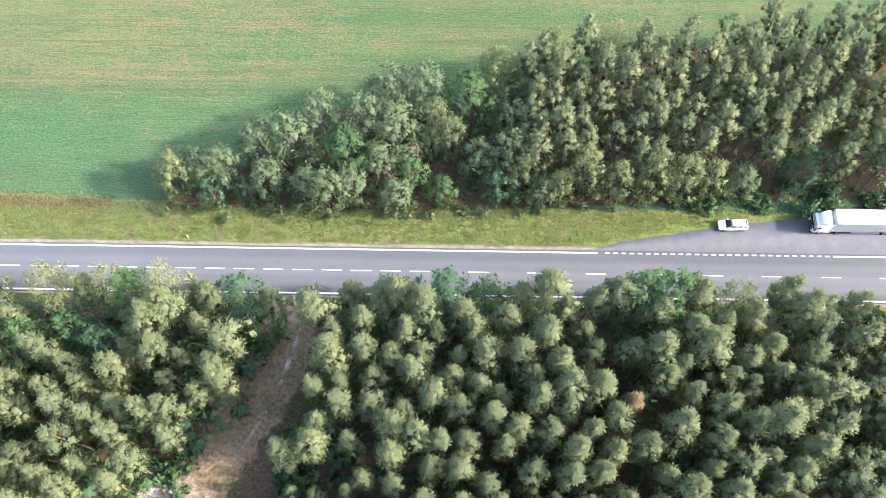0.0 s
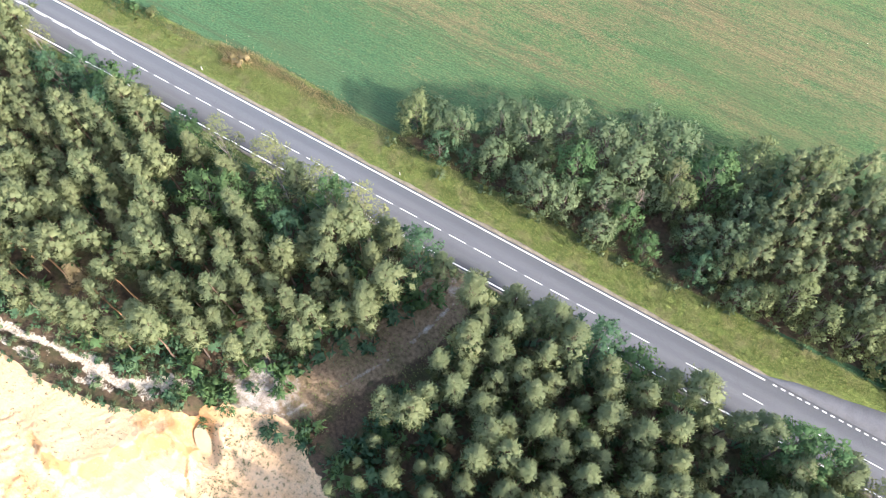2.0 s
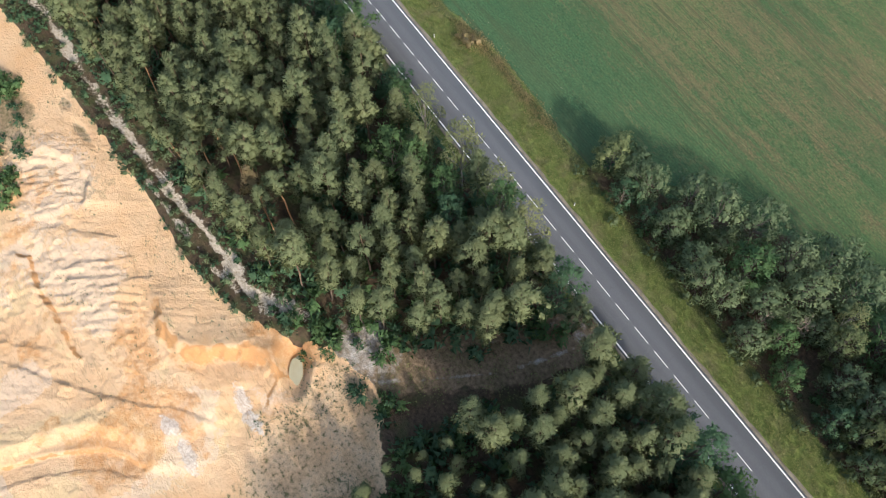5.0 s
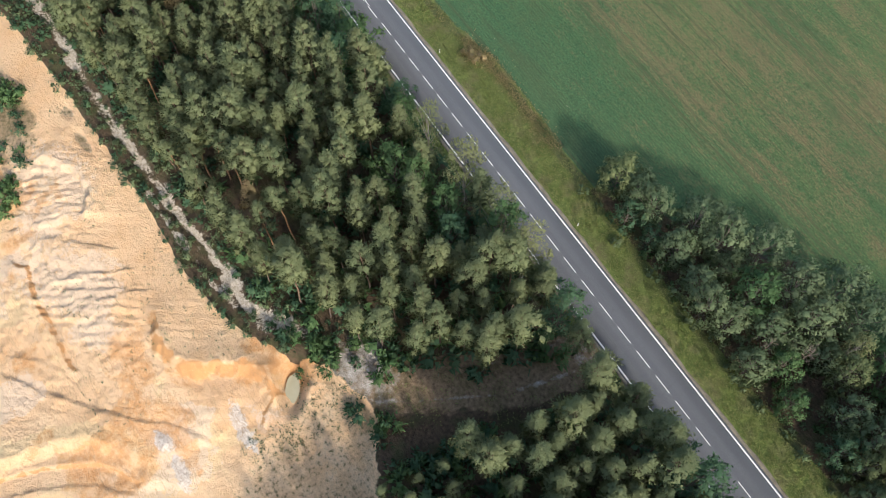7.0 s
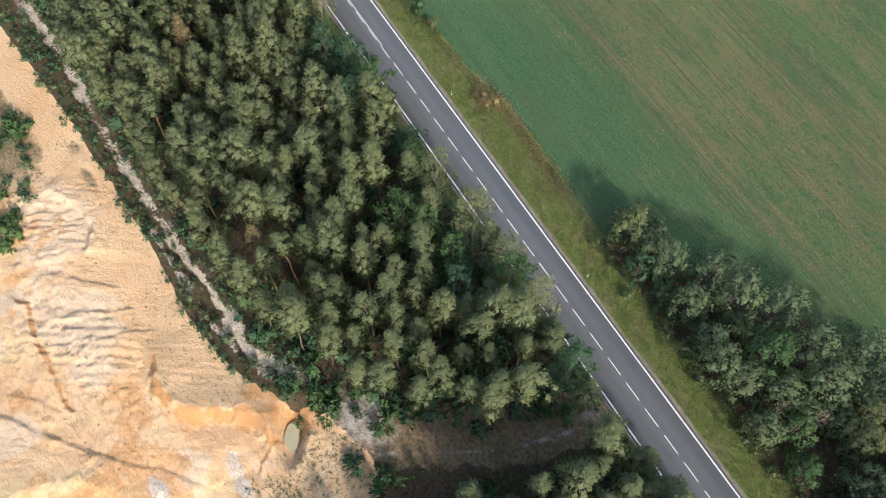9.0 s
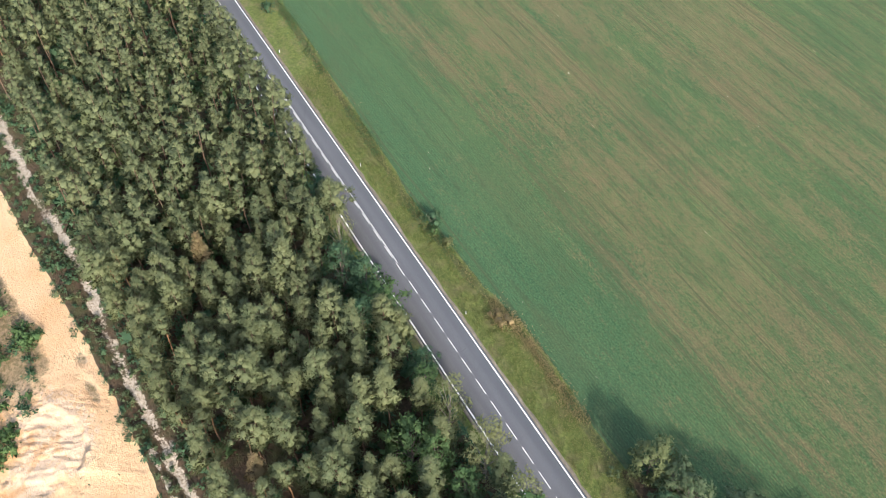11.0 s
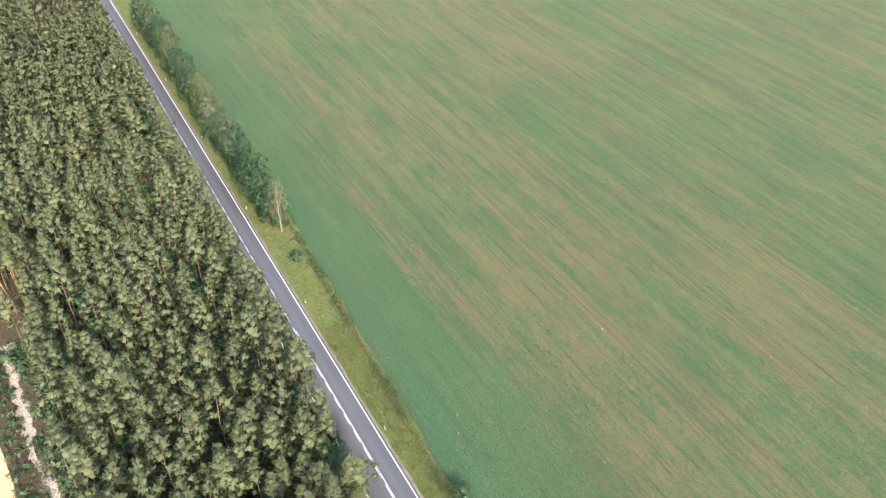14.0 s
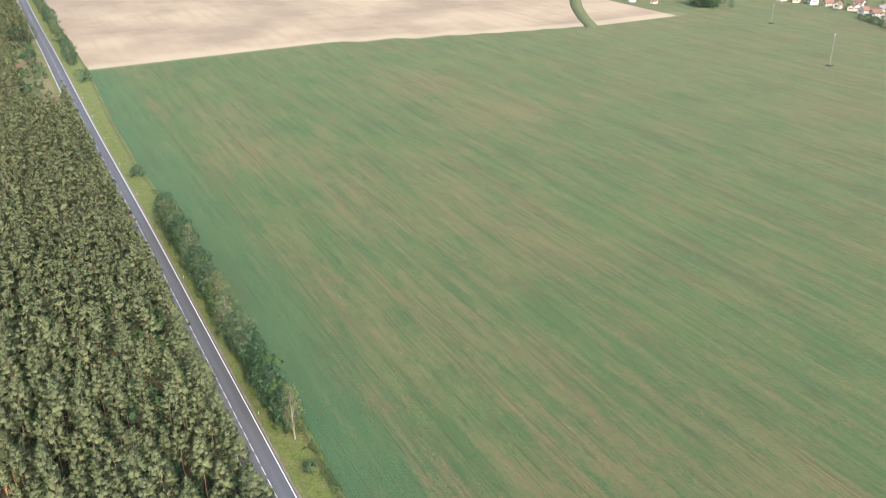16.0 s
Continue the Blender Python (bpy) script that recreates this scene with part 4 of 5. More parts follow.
WILLOWS = [proto("willow_tree", broad_shape(150 + k, h, w, 0.08), M_BARK2, M_WILLOW, "grey-green bushy broad-leaved tree, leafy to the ground")
           for k, (h, w) in enumerate([(10, 3.5), (12, 3.9), (8, 3.2)])]
GREENS = [proto("maple_tree", broad_shape(160 + k, h, w, 0.1), M_BARK2, M_GREEN, "fresh green broad-leaved tree")
          for k, (h, w) in enumerate([(11, 3.6), (16, 3.1)])]
OAKS = [proto("oak_tree", broad_shape(165 + k, h, w, 0.12), M_BARK2, M_OAK, "dark green oak with a dense round crown")
        for k, (h, w) in enumerate([(12, 4.1), (16, 3.0)])]
BIRCHES = [proto("birch_tree", broad_shape(170 + k, h, w, 0.22, 46, 40, 0.28, 0.62, 1.0, 0), M_BIRCH, M_YELLOW, "thin birch with yellowing leaves")
           for k, (h, w) in enumerate([(14, 2.2), (16, 2.3)])]
POPLARS = [proto("poplar_tree", broad_shape(176 + k, h, w, 0.08), M_BARK2, M_OLIVE, "olive-green tall leafy broad-leaved tree") for k, (h, w) in enumerate([(13, 3.1), (14, 3.3), (9, 3.3)])]
DEADS = [proto("dead_tree", dead_shape(180 + k, h), M_DEAD, M_DEAD, "bare dead tree with forked grey twigs", leafy="twigs") for k, h in enumerate([9, 12])]
BUSHES = [proto("bush", bush_shape(190 + k, h, w), M_BARK2, m, lab, "bush")
          for k, (h, w, m, lab) in enumerate([(2.6, 1.9, M_OAK, "dark green bush on the verge"), (2.0, 1.2, M_YELLOW, "small yellow-green verge bush"),
                                              (1.9, 2.0, M_RUST, "rusty orange weedy bush"), (2.2, 1.6, M_GREEN, "fresh green low bush"), (2.2, 1.7, M_WILLOW, "grey-green low leafy bush")])]
PATTERNS = PINES + [DRY, TALL] + WILLOWS + GREENS + OAKS + BIRCHES + POPLARS + DEADS + BUSHES
MID_PINES = [pine_shape(300 + k, h, w, b, 28, 32, (0.46, 0.19), True) for k, (h, w, b) in enumerate([(18, 2.7, 0.46), (19, 2.9, 0.5), (17, 2.5, 0.42), (18.5, 3.1, 0.52), (16.5, 2.6, 0.42), (19.5, 2.7, 0.48)])]
FAR_PINES = [pine_shape(310 + k, h, w, b, 13, 19, (0.88, 0.46), True) for k, (h, w, b) in enumerate([(18, 2.3, 0.46), (19, 2.5, 0.5), (17, 2.1, 0.42), (18.5, 2.4, 0.48)])]
FAR_BROAD = [broad_shape(320 + k, h, w, 0.08, 13, 14, 0.85, 0.75) for k, (h, w) in enumerate([(11, 2.8), (9, 2.6)])]

# ---- woods ----
def scatter(r, inside, box, gap, tries=30):
    """Spots at least gap apart (a number or a function of the place) inside a region."""
    x0, x1, y0, y1 = box
    cell, grid, spots = 5.0, {}, []
    for _ in range(int((x1 - x0) * (y1 - y0) / 16 * tries)):
        x, y = r.uniform(x0, x1), r.uniform(y0, y1)
        if not inside(x, y):
            continue
        i, j = int(x // cell), int(y // cell)
        g = gap(x, y) if callable(gap) else gap
        if any((x - a) ** 2 + (y - b) ** 2 < g * g for u in (-1, 0, 1) for v in (-1, 0, 1) for a, b in grid.get((i + u, j + v), ())):
            continue
        grid.setdefault((i, j), []).append((x, y))
        spots.append((x, y))
    return spots


TAKEN = []


def clear_of(x, y, gap):
    return all((x - a) ** 2 + (y - b) ** 2 > (gap + c) ** 2 for a, b, c in TAKEN)


def south_wood(x, y):
    """The pine wood between road and sand pit, west of the earth track."""
    if not (-480 < x < -25 and y < (-6.6 if x < -95 else -7.5)):
        return False
    low = np.interp(x, [-490, -250, -180, -165, -130, -100, -78, -60, -48, -41, -33, -28, -25], [-75, -75, -62, -49, -46.5, -44.5, -43.5, -41, -37.5, -33.5, -26.5, -21, -10])
    if x < -470 + 6 * math.sin(y) and y > -18:
        return False
    if -198 < x < -171 and y < -46:
        return False
    # two openings with bare brown floor
    if (x + 70) ** 2 / 40 + (y + 39) ** 2 / 12 < 1 or (x + 57) ** 2 / 5 + (y + 34) ** 2 / 5 < 1:
        return False
    return y > low


def east_wood(x, y):
    return -25 < x < 105 and -66 < y < -7.5 and x > np.interp(-y, [7, 12, 20, 28, 36, 46, 52, 66], [-16, -17, -18, -20, -22, -21, -18, -12])


GROVE_N = ([-46, -42, -31, -23, -12, 6, 17, 33, 56, 110], [9.5, 12, 19, 23.5, 29, 29, 36, 38, 41, 44])


def grove_pines(x, y):
    return 12 < x < 105 and y < np.interp(x, *GROVE_N) and y > np.interp(x, [12, 40, 60, 105], [12, 13.5, 13.5, 14])


r = np.random.default_rng(5)
wood, near_pines = Wood(), 0
NEAR = 300


def pine_at(x, y, size=None):
    """A pine of its own near the flight's start, else one of the far stand."""
    global near_pines
    size = size or r.uniform(0.8, 1.14)
    near = (-112 < x < 50 and -52 < y < 0) or (8 < x < 40 and y > 0)
    if near and near_pines < NEAR:
        near_pines += 1
        stand(PINES[int(r.integers(len(PINES)))], x, y, size, r.uniform(0, 360), "pines of the wood", tilt=r.normal(0, 1.5))
    else:
        kinds = MID_PINES if -240 < x else FAR_PINES
        stem, crown = kinds[int(r.integers(len(kinds)))]
        tone, turn = r.random(), r.uniform(0, 6.28)
        wood.add("crown", crown, x, y, -0.05, size, turn, tone)
        wood.add("trunk", stem, x, y, -0.05, size, turn, tone)


# trees with a look of their own: pattern, x, y, size, turn
def special(pattern, x, y, size, turn=0, gap=1.2, **kw):
    TAKEN.append((x, y, gap))
    return stand(pattern, x, y, size, turn, **kw)


# south roadside, from the west: pattern, its own height, place and height wanted
for pat, own, x, y, h in [(BIRCHES[0], 14, -52.8, -7.9, 19), (BIRCHES[1], 16, -44.6, -7.9, 19.5), (GREENS[1], 16, -41.9, -8.4, 18), (BIRCHES[1], 16, -37, -8, 20), (OAKS[1], 16, -27.9, -8, 16.5), (PINES[2], 17, -23, -8.4, 15),
                          (PINES[4], 16, -12, -8, 16), (PINES[1], 19, -5.9, -8, 20), (OAKS[1], 16, 0.3, -8, 19), (GREENS[0], 11, 6.2, -7.8, 13), (PINES[3], 18.5, 14.9, -8, 21), (PINES[0], 18, 23.6, -8, 20),
                          (GREENS[1], 16, 27.5, -8, 20), (GREENS[1], 16, 31.1, -8.2, 20), (PINES[1], 19, 34.8, -8, 20), (BIRCHES[0], 14, 40.1, -8, 17), (PINES[5], 19.5, 46.2, -7.8, 21), (PINES[2], 17, 56.8, -8, 16.5)]:
    special(pat, x, y, h / own, r.uniform(0, 360))
# broad-leaved trees inside the wood, and dying pines
for pat, x, y, s in [(GREENS[1], -56, -14, 0.95), (GREENS[0], -60, -16, 1.3), (GREENS[1], -50, -13, 0.95), (OAKS[1], -46, -15, 0.95), (OAKS[1], -93, -11, 0.95), (OAKS[1], -88, -9, 1.0), (GREENS[0], -83, -9, 1.3), (OAKS[1], -81, -13, 1.0),
                     (OAKS[0], -111, -7.6, 1.0), (BIRCHES[1], -99.5, -8.2, 0.95), (OAKS[1], -70.5, -8.0, 0.8), (GREENS[1], -67.5, -9.5, 0.85), (POPLARS[2], -143.8, -34.5, 1.75), (BIRCHES[0], -186, -24, 1.1), (DRY, -66, -36, 0.95), (DRY, 25, -22, 0.95), (DRY, -104, -30, 1.0), (BIRCHES[1], -62, -8.5, 1.1)]:
    special(pat, x, y, s, r.uniform(0, 360), gap=1.8)
for x, y, s in [(-78.5, -39.5, 0.86), (-77, -36.8, 0.82), (-75.2, -41, 0.8), (-74, -36, 0.9), (-72, -35, 0.84), (-78.8, -42.4, 0.78), (-90.5, -42.6, 0.85), (-93, -40.5, 0.9), (-105, -43.5, 0.86), (-107, -42, 0.9), (-61, -37, 0.85), (-61.8, -33.5, 0.88)]:
    special(TALL, x, y, s, r.uniform(0, 360), gap=0.9, group="bare-stemmed pines at the clearing", tilt=r.normal(0, 2))
# the grove north of the road: broad-leaved trees in the west, then birches in front of the pines
GROVE = [(POPLARS[2], 9, -41.6, 13.8, 9), (WILLOWS[2], 8, -38.3, 14.8, 8), (WILLOWS[0], 10, -34.8, 15, 9), (WILLOWS[1], 12, -29, 19, 10.5), (WILLOWS[0], 10, -24.6, 20, 11), (WILLOWS[1], 12, -19.7, 23.5, 11.5), (GREENS[0], 11, -15, 17.5, 11.5),
         (WILLOWS[1], 12, -12.6, 23, 12), (WILLOWS[1], 12, -8.5, 27.5, 12.5), (WILLOWS[0], 10, -3.7, 27.5, 12.5), (WILLOWS[0], 10, -7.5, 21.5, 11.5), (BIRCHES[0], 14, -1.2, 23.5, 11), (POPLARS[0], 13, 1.0, 20.5, 10.5), (GREENS[0], 11, 4, 26.5, 12.5),
         (POPLARS[0], 13, 8.4, 31, 13.5), (WILLOWS[0], 10, -14.1, 12.5, 8.5), (WILLOWS[1], 12, 5.5, 17, 9.5), (GREENS[0], 11, 0.0, 12, 7), (WILLOWS[2], 8, -27.1, 13.5, 8), (WILLOWS[2], 8, -21, 12.5, 8), (WILLOWS[0], 10, 15.4, 12, 7.5), (OAKS[0], 12, -31, 12, 5.5),
         (WILLOWS[0], 10, -10, 16, 9), (OAKS[0], 12, 8.5, 12.5, 8), (POPLARS[0], 13, 21.6, 14, 12.5), (POPLARS[1], 14, 31.9, 13.5, 12), (POPLARS[0], 13, 36.5, 13.5, 12), (POPLARS[1], 14, 26.5, 13, 11), (POPLARS[0], 13, 41, 14, 10), (POPLARS[0], 13, 18, 12.5, 9), (POPLARS[1], 14, 12, 14, 10), (WILLOWS[0], 10, 46, 14, 8), (POPLARS[0], 13, 17.1, 34, 14), (OAKS[0], 12, 55.5, 16, 10), (BIRCHES[0], 14, 27, 37, 13), (GREENS[0], 11, -5, 14.5, 8)]
for pat, own, x, y, h in GROVE:
    special(pat, x, y, h / own * 1.04, r.uniform(0, 360), group="grove beside the field")
for x, y in scatter(r, lambda x, y: -43 < x < 13 and 11 < y < np.interp(x, *GROVE_N) - 1, (-45, 13, 9, 31), 3.4):
    if clear_of(x, y, 2.1):
        pat = WILLOWS[int(r.integers(3))] if r.random() < 0.75 else OAKS[0]
        stand(pat, x, y, np.interp(x, [-45, -30, -15], [0.55, 0.7, 0.85]) * r.uniform(0.9, 1.15), r.uniform(0, 360), "grove beside the field")
for x, y, s in [(-8, 14, 0.8), (-4, 18, 0.9), (30, 24, 1.0)]:
    stand(DEADS[int(r.integers(2))], x, y, s, r.uniform(0, 360), "grove beside the field")

for x in np.arange(-478, -128, 3.7):
    x, y = x + r.normal(0, 0.7), -6.2 + road_mid(np.array(x)) + r.normal(0, 0.4)
    if clear_of(x, y, 1.5):
        TAKEN.append((x, y, 0.8))
        pine_at(x, y, r.uniform(0.9, 1.12))
for x, y in scatter(r, south_wood, (-480, -25, -58, -6.6), lambda x, y: 3.3 if x > -120 else 4.3):
    if clear_of(x, y, 1.5):
        pine_at(x, y)
for x, y in scatter(r, east_wood, (-25, 82, -60, -7.5), 3.3):
    if clear_of(x, y, 1.5):
        # young trees stand along the pit
        low = float(np.interp(x, [-22, -12, 2], [0.45, 0.62, 0.95])) if y < -31 else 1.0
        pine_at(x, y, low * r.uniform(0.85, 1.12))
for x, y in scatter(r, grove_pines, (12, 86, 9, 46), 3.0):
    if clear_of(x, y, 1.5):
        pine_at(x, y, r.uniform(0.72, 0.92))
for x, y in scatter(r, lambda x, y: y < (-9 - 0.02 * (-x - 700) if x < -692 else -27 + 3 * math.sin(x * 0.2)), (-940, -480, -46, -8), 4.7, 12):
    pine_at(x, y)
for pat, x, y, s in [(OAKS[0], -534, -22, 0.7), (WILLOWS[0], -528, -17, 0.6), (OAKS[0], -630, -15, 0.8), (WILLOWS[2], -512, -14, 0.5), (OAKS[0], -560, -25, 0.8), (OAKS[0], -612, -14, 0.9), (GREENS[0], -640, -12, 0.9)]:
    stand(pat, x, y, s, r.uniform(0, 360), "trees of the clearing")
for y in np.arange(-30, -8, 3.6):
    stand([OAKS[0], WILLOWS[0]][int(r.integers(2))], -701 + r.normal(0, 1.5), y, r.uniform(0.9, 1.2), r.uniform(0, 360), "trees of the clearing")
for x, y in scatter(r, lambda x, y: True, (-197, -185, -56, -46.5), 2.0, 16)[:22]:
    stand(TALL, x, y, r.uniform(0.85, 1.05), r.uniform(0, 360), "bare-stemmed pines at the clearing", tilt=r.normal(0, 3))
wood.build("pine_wood", {"crown": M_PINE, "trunk": M_BARK}, "dense stand of scots pines with grey-green crowns", "woodland")

# row of trees along the far verge
for k, x in enumerate(np.arange(-186, -332, -3.4)):
    pat = BIRCHES[1] if k in (0, 17, 18, 30) else [WILLOWS[0], OAKS[0], OAKS[0], GREENS[0], WILLOWS[1]][int(r.integers(5))]
    if k in (14, 15):
        continue
    stand(pat, x, 9.4 + r.normal(0, 0.6), r.uniform(0.8, 1.08), r.uniform(0, 360), "tree row along the field")
for x in np.arange(-600, -880, -12.5):
    if not -705 < x < -680:
        stand([WILLOWS[0], OAKS[0]][int(r.integers(2))], x, 9.5 + r.normal(0, 0.8), r.uniform(0.75, 1.25), r.uniform(0, 360), "tree row along the field")
for pat, x, y, s in [(BUSHES[0], -100.2, 10.0, 1.0), (BUSHES[1], -94.0, 10.0, 0.9), (BUSHES[2], -74.5, 9.6, 1.0), (BUSHES[2], -77, 9.2, 0.7), (BUSHES[0], -174, 9.0, 0.95), (BUSHES[0], -379, 8.0, 1.7), (BUSHES[4], -34, 8.2, 0.6),
                     (BUSHES[0], -556, 8.6, 2.6), (BUSHES[3], -98, 9.3, 0.6)]:
    stand(pat, x, y, s, r.uniform(0, 360), "bushes on the verge")

# ---- undergrowth, weeds and grass ----
under_wood = Wood()
LOW = [bush_shape(400 + k, h, w, 9, 12, 0.42) for k, (h, w) in enumerate([(1.6, 1.3), (2.3, 1.5), (1.2, 1.1)])]


def shrub(kind, x, y, size):
    stem, crown = LOW[int(r.integers(3))]
    turn, z = r.uniform(0, 6.28), land_height(x, y) - 0.05
    under_wood.add(kind, crown, x, y, z, size, turn, r.random())


chalk_y = lambda x: np.interp(x, [p[0] for p in CHALK], [p[1] for p in CHALK])
for x, y in scatter(r, lambda x, y: (sand_edge(x) - 0.2 < y < chalk_y(x) - 1.4) or (chalk_y(x) + 1.3 < y < chalk_y(x) + 4.5), (-176, -47, -60, -36), 1.5, 26):
    shrub("dark_leaves" if r.random() < 0.45 else "grey_leaves", x, y, r.uniform(0.4, 1.0))
for x, y in scatter(r, lambda x, y: south_wood(x, y) or east_wood(x, y), (-330, 75, -60, -7), 3.2, 10):
    shrub("dark_leaves" if r.random() < 0.7 else "green_leaves", x, y, r.uniform(0.9, 2.6))
for x in np.arange(-172, -50, 2.3):
    shrub("grey_leaves", x, chalk_y(x) + r.choice([-1.0, 1.0]) + r.normal(0, 0.3), r.uniform(0.35, 0.7))
# thickets at the corner of pit, wood and track, and along the wood's rim
for cx, cy, sx, sy, n in ((-45.8, -40.2, 1.9, 1.5, 15), (-41.5, -34.5, 2.0, 1.6, 10), (-37, -31.5, 2.0, 1.5, 7), (-29, -37.5, 3.0, 1.6, 11), (-18.5, -31, 1.6, 4, 18), (-15.5, -44, 1.6, 5, 14), (-29, -13, 2, 3, 7), (-56, -41.5, 3, 0.8, 5), (62, 13.5, 8, 1.0, 24), (45, 12.2, 5, 0.8, 12)):
    for _ in range(n):
        shrub("green_leaves" if r.random() < 0.55 else "dark_leaves", cx + r.normal(0, sx), cy + r.normal(0, sy), r.uniform(0.7, 1.5))
# the overgrown west of the pit, and the heath
for x, y in scatter(r, lambda x, y: y < sand_edge(x) - 9 and x < -100 - 0.6 * (y + 60), (-190, -96, -85, -58), 2.4, 6):
    shrub("green_leaves" if r.random() < 0.5 else "dark_leaves", x, y, r.uniform(0.7, 1.5))
for cx, cy in ((-96.5, -68.5), (-112, -61)):
    for _ in range(7):
        shrub("green_leaves", cx + r.normal(0, 1.3), cy + r.normal(0, 1.3), r.uniform(0.9, 1.5))
for x, y in scatter(r, lambda x, y: True, (-690, -480, -27, -9), 4.5, 8):
    if fbm(np.array(x), np.array(y), 0.06, 97) > 0.52:
        shrub("dark_leaves" if r.random() < 0.5 else "grey_leaves", x, y, r.uniform(0.9, 2.4))
# along the south side of the road and under the grove
for x, y in scatter(r, lambda x, y: not -30 < x < -15, (-330, 100, -8.5, -6.2), 2.0, 8):
    shrub("green_leaves" if r.random() < 0.5 else "dark_leaves", x, y, r.uniform(0.4, 0.9))
for x, y in scatter(r, lambda x, y: 8.8 + 0.06 * max(0, x) < y < np.interp(x, *GROVE_N) - 1, (-47, 80, 8.3, 40), 2.3, 10):
    shrub("green_leaves" if r.random() < 0.4 else "grey_leaves", x, y, r.uniform(0.4, 1.0))
under_wood.build("undergrowth", {"dark_leaves": M_OAK, "grey_leaves": M_WILLOW, "green_leaves": M_GREEN}, "low green shrubs and young trees at the wood's rim", "shrubs")


def tufts(name, spots, mat, label, category, blades=5, height=0.35, width=0.16, wide=0.25):
    """Many little plants in one mesh."""
    p = np.array(spots, float)
    p = np.c_[p, zones(p[:, 0], p[:, 1])[0]]
    p = np.repeat(p, blades, 0) + np.c_[r.normal(0, wide, (len(p) * blades, 2)), np.zeros(len(p) * blades)]
    ax = unit(r.normal(0, 0.55, (len(p), 3)) + [0, 0, 0.9])
    v, f, nn = leaves(r, p + [0, 0, height * 0.35], ax, height, width, p - [0, 0, 0.8], 0.12)
    me = quad_mesh(name, v, f, mat, nn)
    me.attributes.new("tone", "FLOAT", "POINT").data.foreach_set("value", np.repeat(r.random(len(p)), 3).astype(np.float32))
    return tagged(new(name, me), label, category, kind="stuff")


def strewn(n, x0, x1, y0, y1, keep):
    x, y = r.uniform(x0, x1, n), r.uniform(y0, y1, n)
    m = keep(x, y)
    return np.c_[x, y][m]


def along_field(xs, back, spread, seed, least):
    xs = xs[fbm(xs, xs * 0, 0.07, seed) > least]
    return np.c_[xs, field_edge(xs) - back + r.normal(0, spread, len(xs))]


tufts("verge_grass", strewn(9000, -150, 60, 4.7, 11, lambda x, y: (y < field_edge(x)) & ~((x > 20) & (y < 4.6 + 0.19 * (x - 20)))), M_GRASS, "yellow-green grass tufts on the roadside verge", "grass", 4, 0.26, 0.16, 0.25)
tufts("verge_weeds", along_field(r.uniform(-360, -46, 1900), 0.9, 0.7, 91, 0.42), M_GREEN, "dark weeds between verge and field", "weeds", 6, 0.42, 0.2, 0.4)
tufts("dry_weeds", along_field(np.concatenate([r.uniform(-80, -48, 700), r.uniform(-360, -80, 600)]), 1.2, 0.7, 92, 0.40), M_RUST, "rusty dry weeds along the field's rim", "weeds", 5, 0.4, 0.13, 0.5)
tufts("pit_plants", strewn(1100, -48, -17, -58, -37, lambda x, y: (fbm(x, y, 0.22, 95) > 0.5) & (x > -44 - 0.35 * (y + 40)) & (x < -21 + 0.1 * (y + 40))), M_OAK, "small green plants on sandy ground", "plants", 5, 0.3, 0.17, 0.2)
tufts("pit_plants", strewn(480, -106, -50, -72, -50, lambda x, y: (y < sand_edge(x) - 1) & (fbm(x, y, 0.12, 93) > 0.52)), M_OAK, "scattered small plants on bare sand", "plants", 4, 0.28, 0.16, 0.14)
tufts("track_plants", strewn(1500, -45, -15, -39, -5, lambda x, y: (near_line(x, y, TRACK)[0] < 7) & (fbm(x, y, 0.2, 94) > 0.5)), M_GRASS, "sparse grass and herbs on the earth track", "plants", 4, 0.3, 0.15, 0.3)

# ---- far village ----
def box_into(bm, x0, x1, y0, y1, z0, z1, soft=0.0):
    m = Matrix.Translation(((x0 + x1) / 2, (y0 + y1) / 2, (z0 + z1) / 2)) @ Matrix.Diagonal((x1 - x0, y1 - y0, z1 - z0, 1))
    got = bmesh.ops.create_cube(bm, size=1, matrix=m)["verts"]
    if soft:
        edges = {e for v in got for e in v.link_edges}
        bmesh.ops.bevel(bm, geom=list(edges), offset=soft, segments=2, affect="EDGES", profile=0.5)


def part(name, bm, material, parent, label=""):
    """One mesh under a thing or a part."""
    me = bpy.data.meshes.new(name)
    bmesh.ops.recalc_face_normals(bm, faces=bm.faces)
    bm.to_mesh(me), bm.free()
    me.materials.append(material)
    return under(name, me, parent, label)


def boxes(name, specs, material, parent, label="", soft=0.0):
    bm = bmesh.new()
    for s in specs:
        box_into(bm, *s, soft)
    return part(name, bm, material, parent, label)


M_WALLS = [simple("white_render", (0.70, 0.69, 0.67), 0.8), simple("cream_render", (0.58, 0.52, 0.43), 0.8), simple("grey_render", (0.5, 0.48, 0.45), 0.8)]
M_ROOFS = [simple("brown_roof_tiles", (0.20, 0.12, 0.09), 0.8, vary=0.3), simple("red_roof_tiles", (0.21, 0.12, 0.10), 0.8, vary=0.3), simple("grey_roof", (0.20, 0.20, 0.21), 0.7, vary=0.3)]
M_PANE = simple("dark_window_glass", (0.03, 0.035, 0.04), 0.1, spec=0.6)
M_CHIM = simple("chimney_brick", (0.30, 0.14, 0.09), 0.9)


